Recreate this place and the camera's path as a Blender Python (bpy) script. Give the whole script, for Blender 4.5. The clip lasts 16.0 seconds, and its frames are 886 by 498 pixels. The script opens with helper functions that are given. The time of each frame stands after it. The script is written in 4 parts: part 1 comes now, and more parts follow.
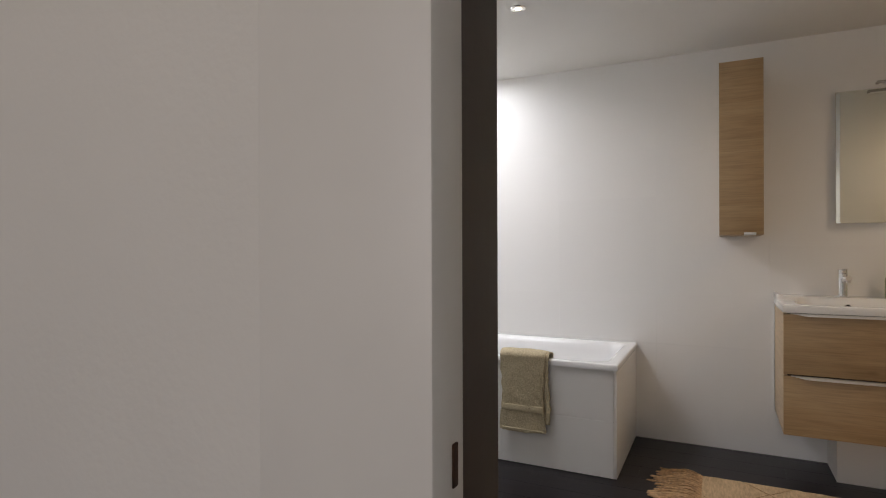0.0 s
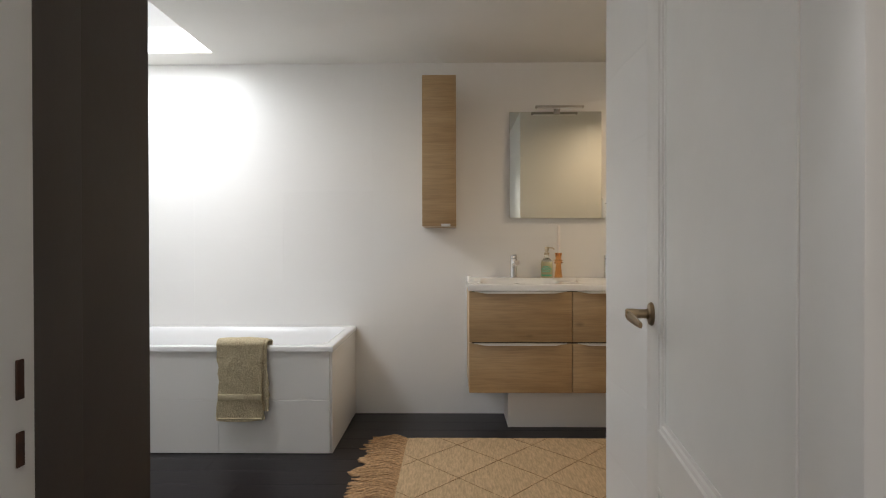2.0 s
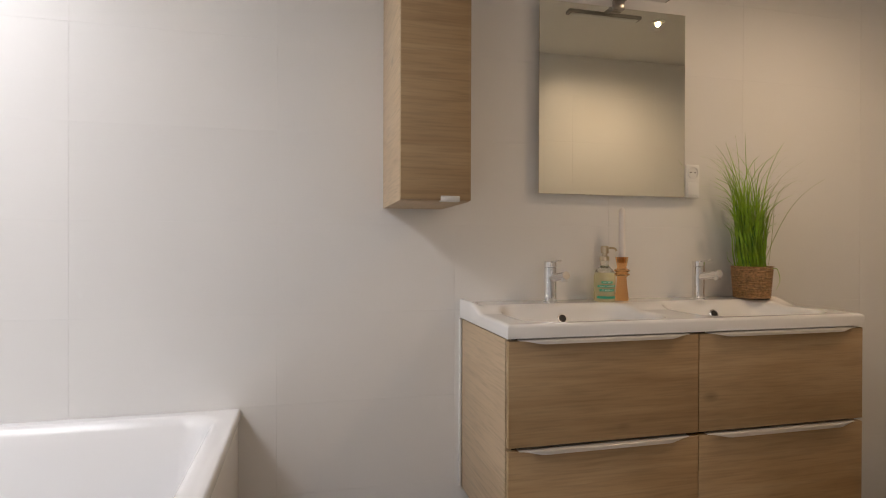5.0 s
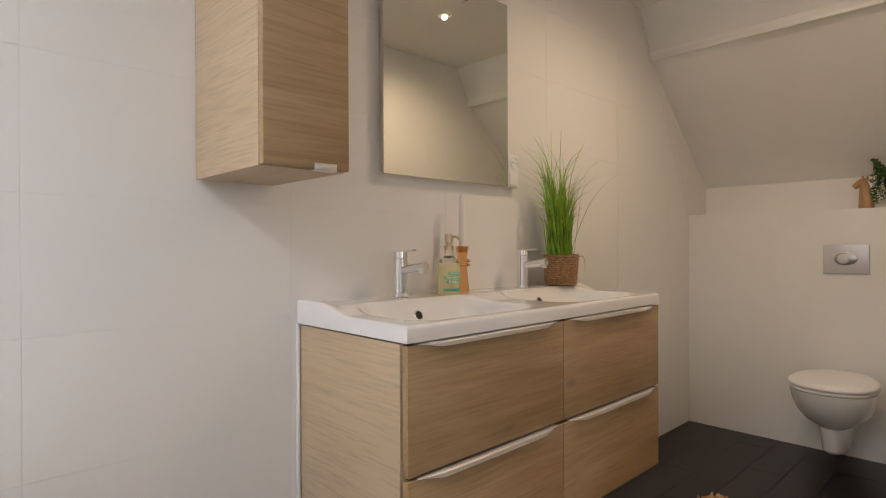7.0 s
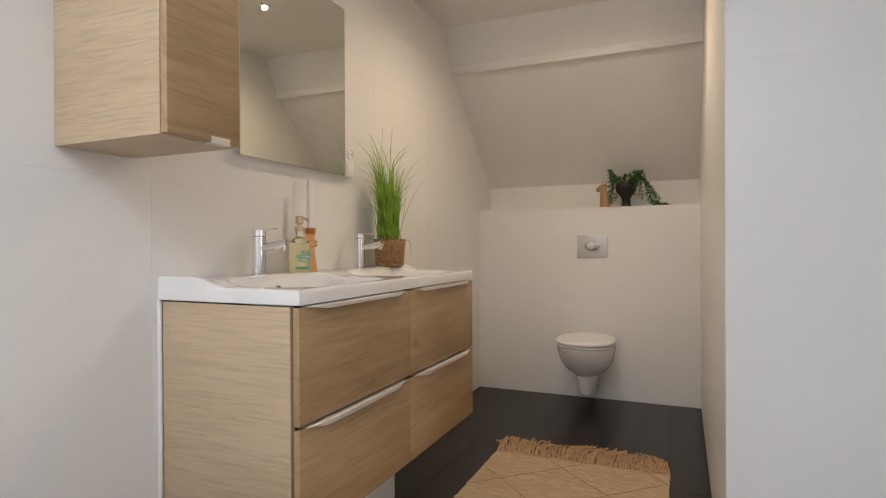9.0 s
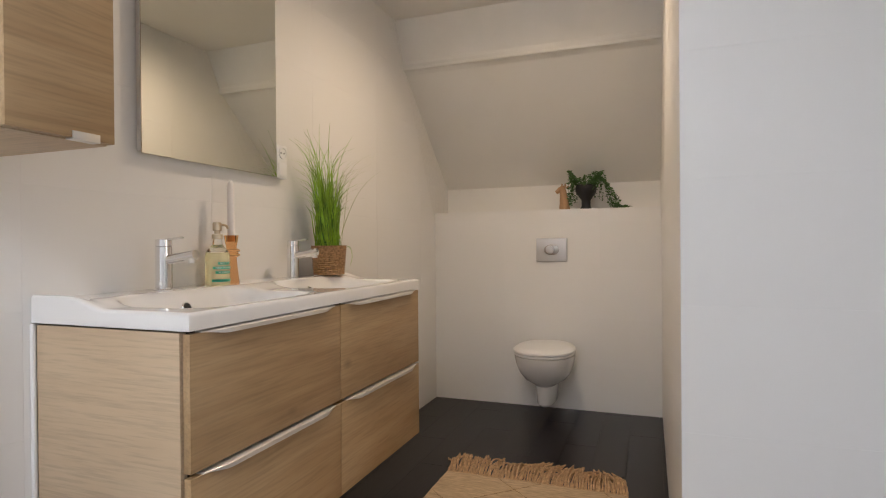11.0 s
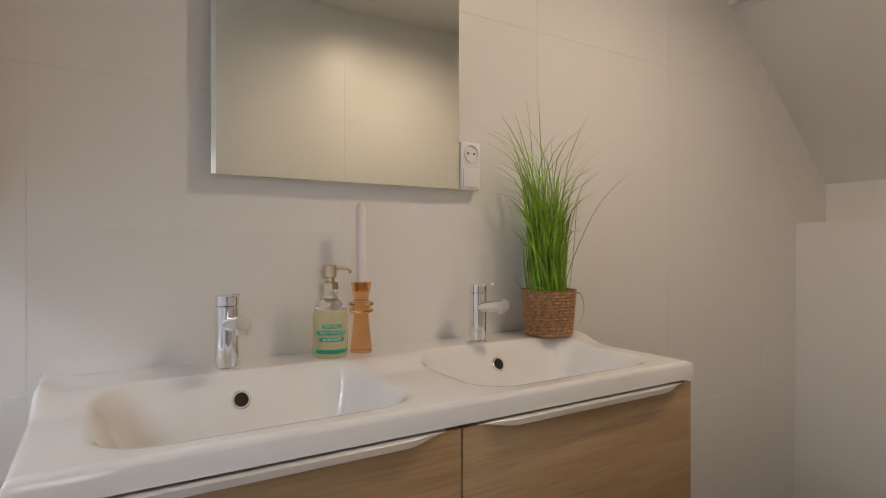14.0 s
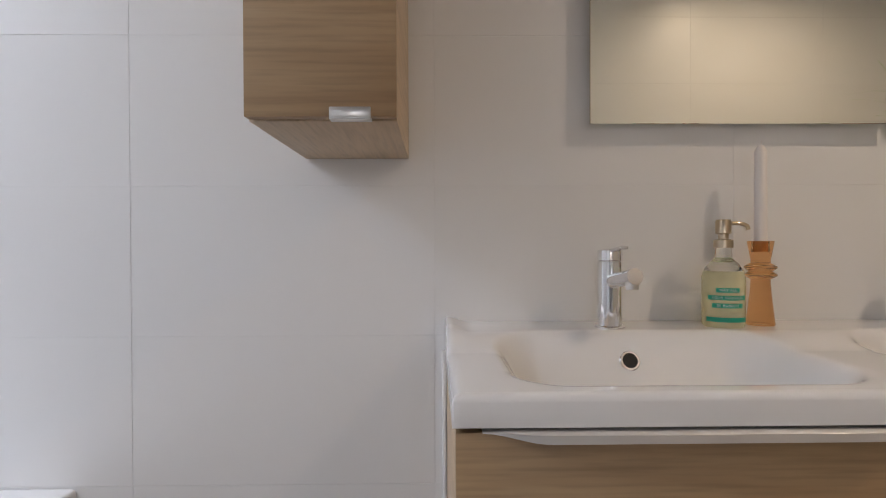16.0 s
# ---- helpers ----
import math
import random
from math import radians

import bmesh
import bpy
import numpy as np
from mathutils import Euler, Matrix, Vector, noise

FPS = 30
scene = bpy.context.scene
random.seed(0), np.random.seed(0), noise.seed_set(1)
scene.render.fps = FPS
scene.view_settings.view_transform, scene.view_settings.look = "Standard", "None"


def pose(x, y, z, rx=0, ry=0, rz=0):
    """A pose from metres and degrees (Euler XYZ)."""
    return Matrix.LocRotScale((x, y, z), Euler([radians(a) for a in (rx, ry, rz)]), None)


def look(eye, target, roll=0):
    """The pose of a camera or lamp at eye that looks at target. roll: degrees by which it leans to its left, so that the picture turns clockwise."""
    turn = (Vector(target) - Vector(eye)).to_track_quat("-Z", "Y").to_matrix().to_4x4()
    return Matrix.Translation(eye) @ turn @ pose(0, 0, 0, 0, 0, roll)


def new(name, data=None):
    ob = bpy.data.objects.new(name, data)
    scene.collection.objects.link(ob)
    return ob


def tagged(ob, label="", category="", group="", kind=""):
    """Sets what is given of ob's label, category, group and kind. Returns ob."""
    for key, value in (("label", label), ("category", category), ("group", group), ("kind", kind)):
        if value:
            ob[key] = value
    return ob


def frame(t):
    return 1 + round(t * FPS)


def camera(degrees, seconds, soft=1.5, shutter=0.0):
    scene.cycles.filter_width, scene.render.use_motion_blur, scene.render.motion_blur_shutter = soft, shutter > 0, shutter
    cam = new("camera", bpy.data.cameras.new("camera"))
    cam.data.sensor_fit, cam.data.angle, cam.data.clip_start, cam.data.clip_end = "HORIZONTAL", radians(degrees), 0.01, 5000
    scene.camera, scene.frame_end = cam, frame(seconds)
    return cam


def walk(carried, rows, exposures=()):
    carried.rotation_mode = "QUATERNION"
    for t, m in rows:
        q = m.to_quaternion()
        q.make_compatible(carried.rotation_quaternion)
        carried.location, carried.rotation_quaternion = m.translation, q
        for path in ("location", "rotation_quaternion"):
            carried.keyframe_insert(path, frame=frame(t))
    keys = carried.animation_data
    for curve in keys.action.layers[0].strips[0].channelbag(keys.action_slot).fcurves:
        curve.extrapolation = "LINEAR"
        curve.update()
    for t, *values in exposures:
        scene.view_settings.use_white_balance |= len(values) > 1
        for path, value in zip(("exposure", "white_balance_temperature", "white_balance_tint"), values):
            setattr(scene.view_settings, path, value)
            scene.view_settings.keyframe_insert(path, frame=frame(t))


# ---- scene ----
cam = camera(77.1, 16.0, 1.1)
PATH = [
    (0, (-0.268, -3.528, 1.143), (-1.157, -1.737, 1.139), -0.2),
    (0.5, (-0.214, -3.544, 1.114), (-0.836, -1.643, 1.109), 0.0),
    (1, (-0.147, -3.568, 1.109), (-0.506, -1.601, 1.098), -0.1),
    (1.5, (-0.102, -3.593, 1.104), (-0.251, -1.599, 1.086), -0.1),
    (2, (-0.096, -3.599, 1.091), (-0.126, -1.599, 1.077), -0.1),
    (2.5, (-0.124, -3.563, 1.072), (-0.078, -1.563, 1.057), -0.1),
    (3, (-0.175, -3.234, 1.07), (-0.1, -1.236, 1.042), -0.1),
    (3.5, (-0.199, -2.751, 1.066), (-0.159, -0.752, 1.053), -0.2),
    (6, (-0.717, -1.557, 1.083), (0.263, 0.187, 1.075), 0.1),
    (6.5, (-0.745, -1.452, 1.056), (0.453, 0.15, 1.051), -0.2),
    (7, (-0.761, -1.369, 1.041), (0.624, 0.074, 1.031), -0.2),
    (7.5, (-0.811, -1.319, 1.035), (0.737, -0.053, 1.027), -0.3),
    (8, (-0.923, -1.303, 1.014), (0.752, -0.21, 1.007), -0.2),
    (8.5, (-1.02, -1.291, 0.997), (0.762, -0.383, 0.991), -0.3),
    (9, (-1.069, -1.296, 0.971), (0.767, -0.505, 0.963), -0.3),
    (9.5, (-1.084, -1.291, 0.962), (0.78, -0.567, 0.951), -0.4),
    (10, (-1.08, -1.298, 0.96), (0.807, -0.636, 0.949), -0.5),
    (12.5, (-0.199, -1.362, 1.12), (1.434, -0.207, 1.106), -0.4),
    (13, (-0.023, -1.342, 1.139), (1.321, 0.14, 1.122), -0.1),
    (13.5, (0.039, -1.282, 1.128), (1.23, 0.324, 1.115), 0.0),
    (14, (0.09, -1.206, 1.119), (1.141, 0.496, 1.11), -0.0),
    (14.5, (0.119, -1.164, 1.112), (0.947, 0.656, 1.102), -0.1),
    (15, (0.064, -1.121, 1.086), (0.656, 0.79, 1.079), 0.1),
    (15.5, (0.009, -1.094, 1.064), (0.385, 0.87, 1.058), 0.1),
    (16, (-0.019, -1.079, 1.039), (0.012, 0.921, 1.017), -0.2),
]
EXPOSURES = [(0, -0.2, 6600, 15), (1.5, -0.05, 6500, 11), (2.5, 0.10, 6500, 11), (3.0, -0.10, 6650, 15), (3.7, -0.16, 6750, 17), (5.8, 0.14, 6700, 17), (7.0, 0.28, 6550, 16), (8.0, 0.42, 6300, 13),
             (10.2, 0.50, 6200, 15), (12.3, 0.42, 6200, 14), (14.5, 0.16, 5950, 15), (16, 0.10, 5900, 16)]
walk(cam, [(t, look(eye, target, roll)) for t, eye, target, roll in PATH], EXPOSURES)

# ---- world and lights ----
world = bpy.data.worlds.new("world")
scene.world = world
world.use_nodes = True
wn = world.node_tree.nodes
sky = wn.new("ShaderNodeTexSky")
sky.sky_type, sky.sun_disc = "NISHITA", False
sky.sun_elevation, sky.sun_rotation = radians(45), radians(200)
wn["Background"].inputs["Strength"].default_value = 0.1
world.node_tree.links.new(sky.outputs[0], wn["Background"].inputs["Color"])


def area_light(name, m, sx, sy, watts, colour):
    d = bpy.data.lights.new(name, "AREA")
    d.shape, d.size, d.size_y, d.energy, d.color = "RECTANGLE", sx, sy, watts, colour
    o = new(name, d)
    o.matrix_world = m
    return o


def spot_light(name, at, watts, colour, cone=110):
    d = bpy.data.lights.new(name, "SPOT")
    d.energy, d.color, d.spot_size, d.spot_blend, d.shadow_soft_size = watts, colour, radians(cone), 0.85, 0.010
    o = new(name, d)
    o.matrix_world = pose(*at)
    return o


CEIL = 2.267
# Skylight's south end is unseen; the opening is lengthened to even out the daylight.
SKY_X0, SKY_X1, SKY_Y0, SKY_Y1 = -2.28, -1.550, -1.70, -0.22
area_light("skylight_daylight", pose(-1.92, -0.97, CEIL + 0.16), 0.70, 1.40, 29, (0.93, 0.97, 1.0))
# Added fill lamp in a made-up window behind the camera; brightens the hallway.
area_light("unseen_hall_fill", pose(-0.4, -5.15, 1.5, 90, 0, 0), 1.1, 1.2, 8.9, (1.0, 0.92, 0.85))
SPOTS = [(-1.11, -1.03), (1.295, -0.815)]
for (sx, sy), watts in zip(SPOTS, (4.5, 23.5)):
    spot_light("spot_beam", (sx, sy, CEIL - 0.012), watts, (1.0, 0.76, 0.49), 170)


# ---- materials ----
def material(name, base, rough=0.5, metal=0.0, vary=0.06, scale=6.0, bump=0.0, bump_scale=60.0, stretch=(1, 1, 1), spec=0.5, coat=0.0, rand=0.0):
    m = bpy.data.materials.new(name)
    m.use_nodes = True
    nt = m.node_tree
    b = nt.nodes["Principled BSDF"]
    b.inputs["Roughness"].default_value = rough
    b.inputs["Metallic"].default_value = metal
    b.inputs["Specular IOR Level"].default_value = spec
    b.inputs["Coat Weight"].default_value = coat
    tc = nt.nodes.new("ShaderNodeTexCoord")
    mp = nt.nodes.new("ShaderNodeMapping")
    mp.inputs["Scale"].default_value = stretch
    nt.links.new(tc.outputs["Object"], mp.inputs["Vector"])
    n1 = nt.nodes.new("ShaderNodeTexNoise")
    n1.inputs["Scale"].default_value = scale
    n1.inputs["Detail"].default_value = 8
    nt.links.new(mp.outputs[0], n1.inputs["Vector"])
    ramp = nt.nodes.new("ShaderNodeValToRGB")
    lo = [max(0, c * (1 - vary)) for c in base]
    hi = [min(1, c * (1 + vary)) for c in base]
    ramp.color_ramp.elements[0].position, ramp.color_ramp.elements[1].position = 0.3, 0.7
    ramp.color_ramp.elements[0].color, ramp.color_ramp.elements[1].color = (*lo, 1), (*hi, 1)
    nt.links.new(n1.outputs["Fac"], ramp.inputs["Fac"])
    out = ramp.outputs["Color"]
    if rand:
        oi = nt.nodes.new("ShaderNodeObjectInfo")
        mr = nt.nodes.new("ShaderNodeMapRange")
        mr.inputs["To Min"].default_value, mr.inputs["To Max"].default_value = 1 - rand, 1 + rand
        nt.links.new(oi.outputs["Random"], mr.inputs["Value"])
        mx = nt.nodes.new("ShaderNodeVectorMath")
        mx.operation = "SCALE"
        nt.links.new(out, mx.inputs[0])
        nt.links.new(mr.outputs[0], mx.inputs["Scale"])
        out = mx.outputs[0]
    nt.links.new(out, b.inputs["Base Color"])
    rr = nt.nodes.new("ShaderNodeMapRange")
    rr.inputs["To Min"].default_value, rr.inputs["To Max"].default_value = rough * 0.85, min(1, rough * 1.15)
    nt.links.new(n1.outputs["Fac"], rr.inputs["Value"])
    nt.links.new(rr.outputs[0], b.inputs["Roughness"])
    if bump:
        n2 = nt.nodes.new("ShaderNodeTexNoise")
        n2.inputs["Scale"].default_value = bump_scale
        n2.inputs["Detail"].default_value = 4
        nt.links.new(mp.outputs[0], n2.inputs["Vector"])
        bp = nt.nodes.new("ShaderNodeBump")
        bp.inputs["Strength"].default_value, bp.inputs["Distance"].default_value = bump, 0.004
        nt.links.new(n2.outputs["Fac"], bp.inputs["Height"])
        nt.links.new(bp.outputs[0], b.inputs["Normal"])
    return m


def wood_material(name, dark, mid, light, axis):
    """Oak laminate with grain along one axis, fine pores and a few darker streaks and knots."""
    m = bpy.data.materials.new(name)
    m.use_nodes = True
    nt = m.node_tree
    b = nt.nodes["Principled BSDF"]
    b.inputs["Roughness"].default_value = 0.48
    tc = nt.nodes.new("ShaderNodeTexCoord")
    oi = nt.nodes.new("ShaderNodeObjectInfo")
    off = nt.nodes.new("ShaderNodeVectorMath")
    off.operation = "MULTIPLY_ADD"
    nt.links.new(oi.outputs["Random"], off.inputs[0])
    off.inputs[1].default_value = (3.0, 5.0, 7.0)
    nt.links.new(tc.outputs["Object"], off.inputs[2])

    def noise_at(scale, stretch, detail, dist=0.0):
        mp = nt.nodes.new("ShaderNodeMapping")
        mp.inputs["Scale"].default_value = stretch
        nt.links.new(off.outputs[0], mp.inputs["Vector"])
        n = nt.nodes.new("ShaderNodeTexNoise")
        n.inputs["Scale"].default_value, n.inputs["Detail"].default_value = scale, detail
        n.inputs["Distortion"].default_value = dist
        nt.links.new(mp.outputs[0], n.inputs["Vector"])
        return n
    st = [0.055 if i == axis else 1.0 for i in range(3)]
    broad = noise_at(8, [0.20 if i == axis else 1.0 for i in range(3)], 6, 0.5)
    fine = noise_at(170, [0.05 if i == axis else 1.0 for i in range(3)], 5)
    streak = noise_at(40, st, 8, 0.6)
    r1 = nt.nodes.new("ShaderNodeValToRGB")
    e = r1.color_ramp.elements
    e[0].position, e[0].color = 0.27, (*dark, 1)
    e[1].position, e[1].color = 0.73, (*light, 1)
    k = r1.color_ramp.elements.new(0.5)
    k.color = (*mid, 1)
    add = nt.nodes.new("ShaderNodeMath")
    add.operation = "MULTIPLY_ADD"
    nt.links.new(streak.outputs["Fac"], add.inputs[0])
    add.inputs[1].default_value = 0.45
    half = nt.nodes.new("ShaderNodeMath")
    half.operation = "MULTIPLY"
    half.inputs[1].default_value = 0.55
    nt.links.new(broad.outputs["Fac"], half.inputs[0])
    nt.links.new(half.outputs[0], add.inputs[2])
    nt.links.new(add.outputs[0], r1.inputs["Fac"])
    pores = nt.nodes.new("ShaderNodeMapRange")
    pores.inputs["From Min"].default_value, pores.inputs["From Max"].default_value = 0.3, 0.55
    pores.inputs["To Min"].default_value, pores.inputs["To Max"].default_value = 0.84, 1.03
    nt.links.new(fine.outputs["Fac"], pores.inputs["Value"])
    sc = nt.nodes.new("ShaderNodeVectorMath")
    sc.operation = "SCALE"
    nt.links.new(r1.outputs["Color"], sc.inputs[0])
    nt.links.new(pores.outputs[0], sc.inputs["Scale"])
    nt.links.new(sc.outputs[0], b.inputs["Base Color"])
    mk = nt.nodes.new("ShaderNodeMapping")
    mk.inputs["Scale"].default_value = [0.55 if i == axis else 1.0 for i in range(3)]
    nt.links.new(off.outputs[0], mk.inputs["Vector"])
    vo = nt.nodes.new("ShaderNodeTexVoronoi")
    vo.inputs["Scale"].default_value = 4.6
    nt.links.new(mk.outputs[0], vo.inputs["Vector"])
    knot = nt.nodes.new("ShaderNodeMapRange")
    knot.inputs["From Min"].default_value, knot.inputs["From Max"].default_value = 0.02, 0.085
    knot.inputs["To Min"].default_value, knot.inputs["To Max"].default_value = 0.62, 1.0
    nt.links.new(vo.outputs["Distance"], knot.inputs["Value"])
    ks = nt.nodes.new("ShaderNodeVectorMath")
    ks.operation = "SCALE"
    nt.links.new(sc.outputs[0], ks.inputs[0])
    nt.links.new(knot.outputs[0], ks.inputs["Scale"])
    nt.links.new(ks.outputs[0], b.inputs["Base Color"])
    bp = nt.nodes.new("ShaderNodeBump")
    bp.inputs["Strength"].default_value, bp.inputs["Distance"].default_value = 0.15, 0.001
    nt.links.new(fine.outputs["Fac"], bp.inputs["Height"])
    nt.links.new(bp.outputs[0], b.inputs["Normal"])
    return m


def glass_material(name, colour, rough=0.0, ior=1.45, clear=1.0):
    m = bpy.data.materials.new(name)
    m.use_nodes = True
    b = m.node_tree.nodes["Principled BSDF"]
    b.inputs["Base Color"].default_value = (*colour, 1)
    b.inputs["Roughness"].default_value = rough
    b.inputs["Transmission Weight"].default_value = clear
    b.inputs["IOR"].default_value = ior
    return m


def glow_material(name, colour, strength):
    m = bpy.data.materials.new(name)
    m.use_nodes = True
    b = m.node_tree.nodes["Principled BSDF"]
    b.inputs["Base Color"].default_value = (*colour, 1)
    b.inputs["Emission Color"].default_value = (*colour, 1)
    b.inputs["Emission Strength"].default_value = strength
    return m


TILE = material("white_satin_tile", (0.84, 0.83, 0.81), 0.36, vary=0.012, scale=1.2, rand=0.008)
GROUT = material("pale_grout", (0.83, 0.82, 0.80), 0.9, vary=0.03, scale=40, bump=0.2, bump_scale=200)
PLASTER = material("white_wall_paint", (0.85, 0.835, 0.80), 0.75, vary=0.025, scale=2.5, bump=0.12, bump_scale=90)
CEILING = material("white_ceiling_paint", (0.85, 0.835, 0.80), 0.8, vary=0.02, scale=2, bump=0.08, bump_scale=60)
GLOSS_WHITE = material("white_gloss_paint", (0.84, 0.825, 0.79), 0.35, vary=0.03, scale=5, bump=0.06, bump_scale=35)
DARK_PAINT = material("dark_brown_paint", (0.055, 0.040, 0.033), 0.55, vary=0.2, scale=6, bump=0.1, bump_scale=40)
FLOOR = material("dark_floor_tile", (0.011, 0.0085, 0.0110), 0.3, vary=0.35, scale=5, bump=0.12, bump_scale=30, stretch=(0.25, 1.5, 1), rand=0.03, spec=0.32)
FLOOR_GROUT = material("dark_floor_grout", (0.014, 0.011, 0.013), 0.4, vary=0.2, scale=60)
# One oak in two tones: sides paler, fronts darker, with the light coloured in.
OAK_X = wood_material("oak_laminate_shaded", (0.325, 0.20, 0.095), (0.43, 0.29, 0.15), (0.515, 0.365, 0.205), 0)
OAK_Y = wood_material("oak_laminate_lit", (0.49, 0.36, 0.23), (0.575, 0.435, 0.285), (0.625, 0.485, 0.33), 1)
# Near-black colour that stands for the shade in cabinet gaps.
DARK_GAP = material("dark_shadow_gap", (0.03, 0.022, 0.018), 0.7, vary=0.1)
CERAMIC = material("white_ceramic", (0.84, 0.83, 0.81), 0.045, vary=0.01, scale=2, coat=0.3)
ACRYLIC = material("white_bath_acrylic", (0.83, 0.83, 0.83), 0.16, vary=0.01, scale=2)
CHROME = material("polished_chrome", (0.82, 0.82, 0.83), 0.07, 1.0, vary=0.02)
STEEL = material("satin_aluminium", (0.72, 0.70, 0.67), 0.28, 1.0, vary=0.04, scale=40, stretch=(0.1, 1, 1))
ALU = material("pale_brushed_aluminium", (0.80, 0.77, 0.73), 0.36, 0.55, vary=0.03, scale=40, stretch=(0.1, 1, 1))
LAMP_STEEL = material("dark_satin_steel", (0.36, 0.34, 0.32), 0.3, 1.0, vary=0.04)
HOSE = material("grey_metal_hose", (0.55, 0.55, 0.56), 0.35, 0.3, vary=0.05)
SATIN = material("satin_flush_plate", (0.62, 0.62, 0.64), 0.38, 0.35, vary=0.03)
BRASS = material("aged_bronze", (0.33, 0.24, 0.15), 0.3, 1.0, vary=0.2, scale=30)
GOLD = material("brushed_champagne_metal", (0.55, 0.46, 0.33), 0.28, 1.0, vary=0.06)
PLASTIC = material("white_plastic", (0.87, 0.87, 0.86), 0.35, vary=0.01)
BLACK = material("matt_black", (0.012, 0.012, 0.013), 0.5, vary=0.1)
STRIKE_SHADE = material("dark_strike_shade", (0.06, 0.025, 0.012), 0.8, vary=0.4, scale=80)
TOWEL = material("sage_terry_cotton", (0.54, 0.46, 0.31), 0.95, vary=0.25, scale=160, bump=1.0, bump_scale=260, spec=0.1)
TOWEL_BAND = material("sage_woven_band", (0.55, 0.475, 0.32), 0.9, vary=0.1, scale=90, bump=0.4, bump_scale=300, stretch=(1, 1, 4), spec=0.1)
RUG = material("natural_jute_weave", (0.56, 0.41, 0.25), 0.95, vary=0.2, scale=60, bump=0.9, bump_scale=170, stretch=(2.2, 0.4, 1), spec=0.1)
RUG_LINE = material("brown_jute_cord", (0.33, 0.215, 0.11), 0.95, vary=0.35, scale=120, spec=0.1)
FRINGE = material("tan_cotton_fringe", (0.55, 0.36, 0.20), 0.95, vary=0.3, scale=70, bump=0.5, bump_scale=300, spec=0.1)
BASKET = material("woven_seagrass", (0.40, 0.235, 0.115), 0.85, vary=0.45, scale=120, bump=0.6, bump_scale=240)
GRASS = material("green_grass_blade", (0.27, 0.46, 0.03), 0.5, vary=0.5, scale=14)
GRASS_DARK = material("deep_green_grass_blade", (0.06, 0.19, 0.018), 0.5, vary=0.4, scale=14)
GRASS_TIP = material("dry_tipped_grass_blade", (0.27, 0.33, 0.07), 0.55, vary=0.4, scale=20)
SOIL = material("dark_soil", (0.03, 0.02, 0.012), 0.95, vary=0.4, scale=80, bump=0.8, bump_scale=150)
VINE = material("dark_green_vine_leaf", (0.07, 0.16, 0.04), 0.5, vary=0.45, scale=30)
CARVED = material("carved_pale_wood", (0.42, 0.25, 0.13), 0.6, vary=0.25, scale=30, stretch=(1, 1, 0.2))
WAX = material("white_candle_wax", (0.84, 0.79, 0.75), 0.5, vary=0.02)
LABEL_GREEN = material("green_embossed_tape", (0.012, 0.30, 0.20), 0.4, vary=0.05)
LABEL_WHITE = material("white_letter", (0.75, 0.8, 0.78), 0.6, vary=0.02)
LIQUID = glass_material("pale_yellow_soap", (0.95, 0.94, 0.66), 0.0, 1.1, 0.7)
CLEAR = glass_material("clear_glass", (0.96, 0.98, 0.96))
AMBER = glass_material("peach_glass", (0.82, 0.48, 0.22), 0.0, 1.25)
BROWN_GLASS = glass_material("brown_bottle_glass", (0.50, 0.16, 0.04), 0.05)
PANE = glass_material("window_glass", (1, 1, 1), 0, 1.05)
MIRROR = material("mirror_silver", (0.79, 0.80, 0.74), 0.005, 1.0, vary=0.0)
LAMP_GLOW = glow_material("warm_lamp_glow", (1.0, 0.82, 0.55), 7)


# ---- mesh helpers ----
def smoothstep(a, b, v):
    s = max(0.0, min(1.0, (v - a) / (b - a)))
    return s * s * (3 - 2 * s)


def add_box(bm, lo, hi, bevel=0.0, segs=2):
    c = [(a + b) / 2 for a, b in zip(lo, hi)]
    s = [abs(b - a) for a, b in zip(lo, hi)]
    r = bmesh.ops.create_cube(bm, size=1, matrix=Matrix.Translation(c) @ Matrix.Diagonal((*s, 1)))
    if bevel:
        es = list({e for v in r["verts"] for e in v.link_edges})
        bmesh.ops.bevel(bm, geom=es, offset=bevel, segments=segs, profile=0.5, affect="EDGES")
    return bm


def box(lo, hi, bevel=0.0, segs=2):
    return add_box(bmesh.new(), lo, hi, bevel, segs)


def add_lathe(bm, profile, at=(0, 0, 0), n=32, cap=True):
    """Turn (radius, height) pairs round a vertical axis."""
    rings = []
    for r, z in profile:
        rings.append([bm.verts.new((at[0] + r * math.cos(2 * math.pi * i / n), at[1] + r * math.sin(2 * math.pi * i / n), at[2] + z)) for i in range(n)])
    for a, b in zip(rings, rings[1:]):
        for i in range(n):
            bm.faces.new((a[i], a[(i + 1) % n], b[(i + 1) % n], b[i]))
    if cap:
        bm.faces.new(rings[0][::-1])
        bm.faces.new(rings[-1])
    return bm


def lathe(profile, at=(0, 0, 0), n=32):
    return add_lathe(bmesh.new(), profile, at, n)


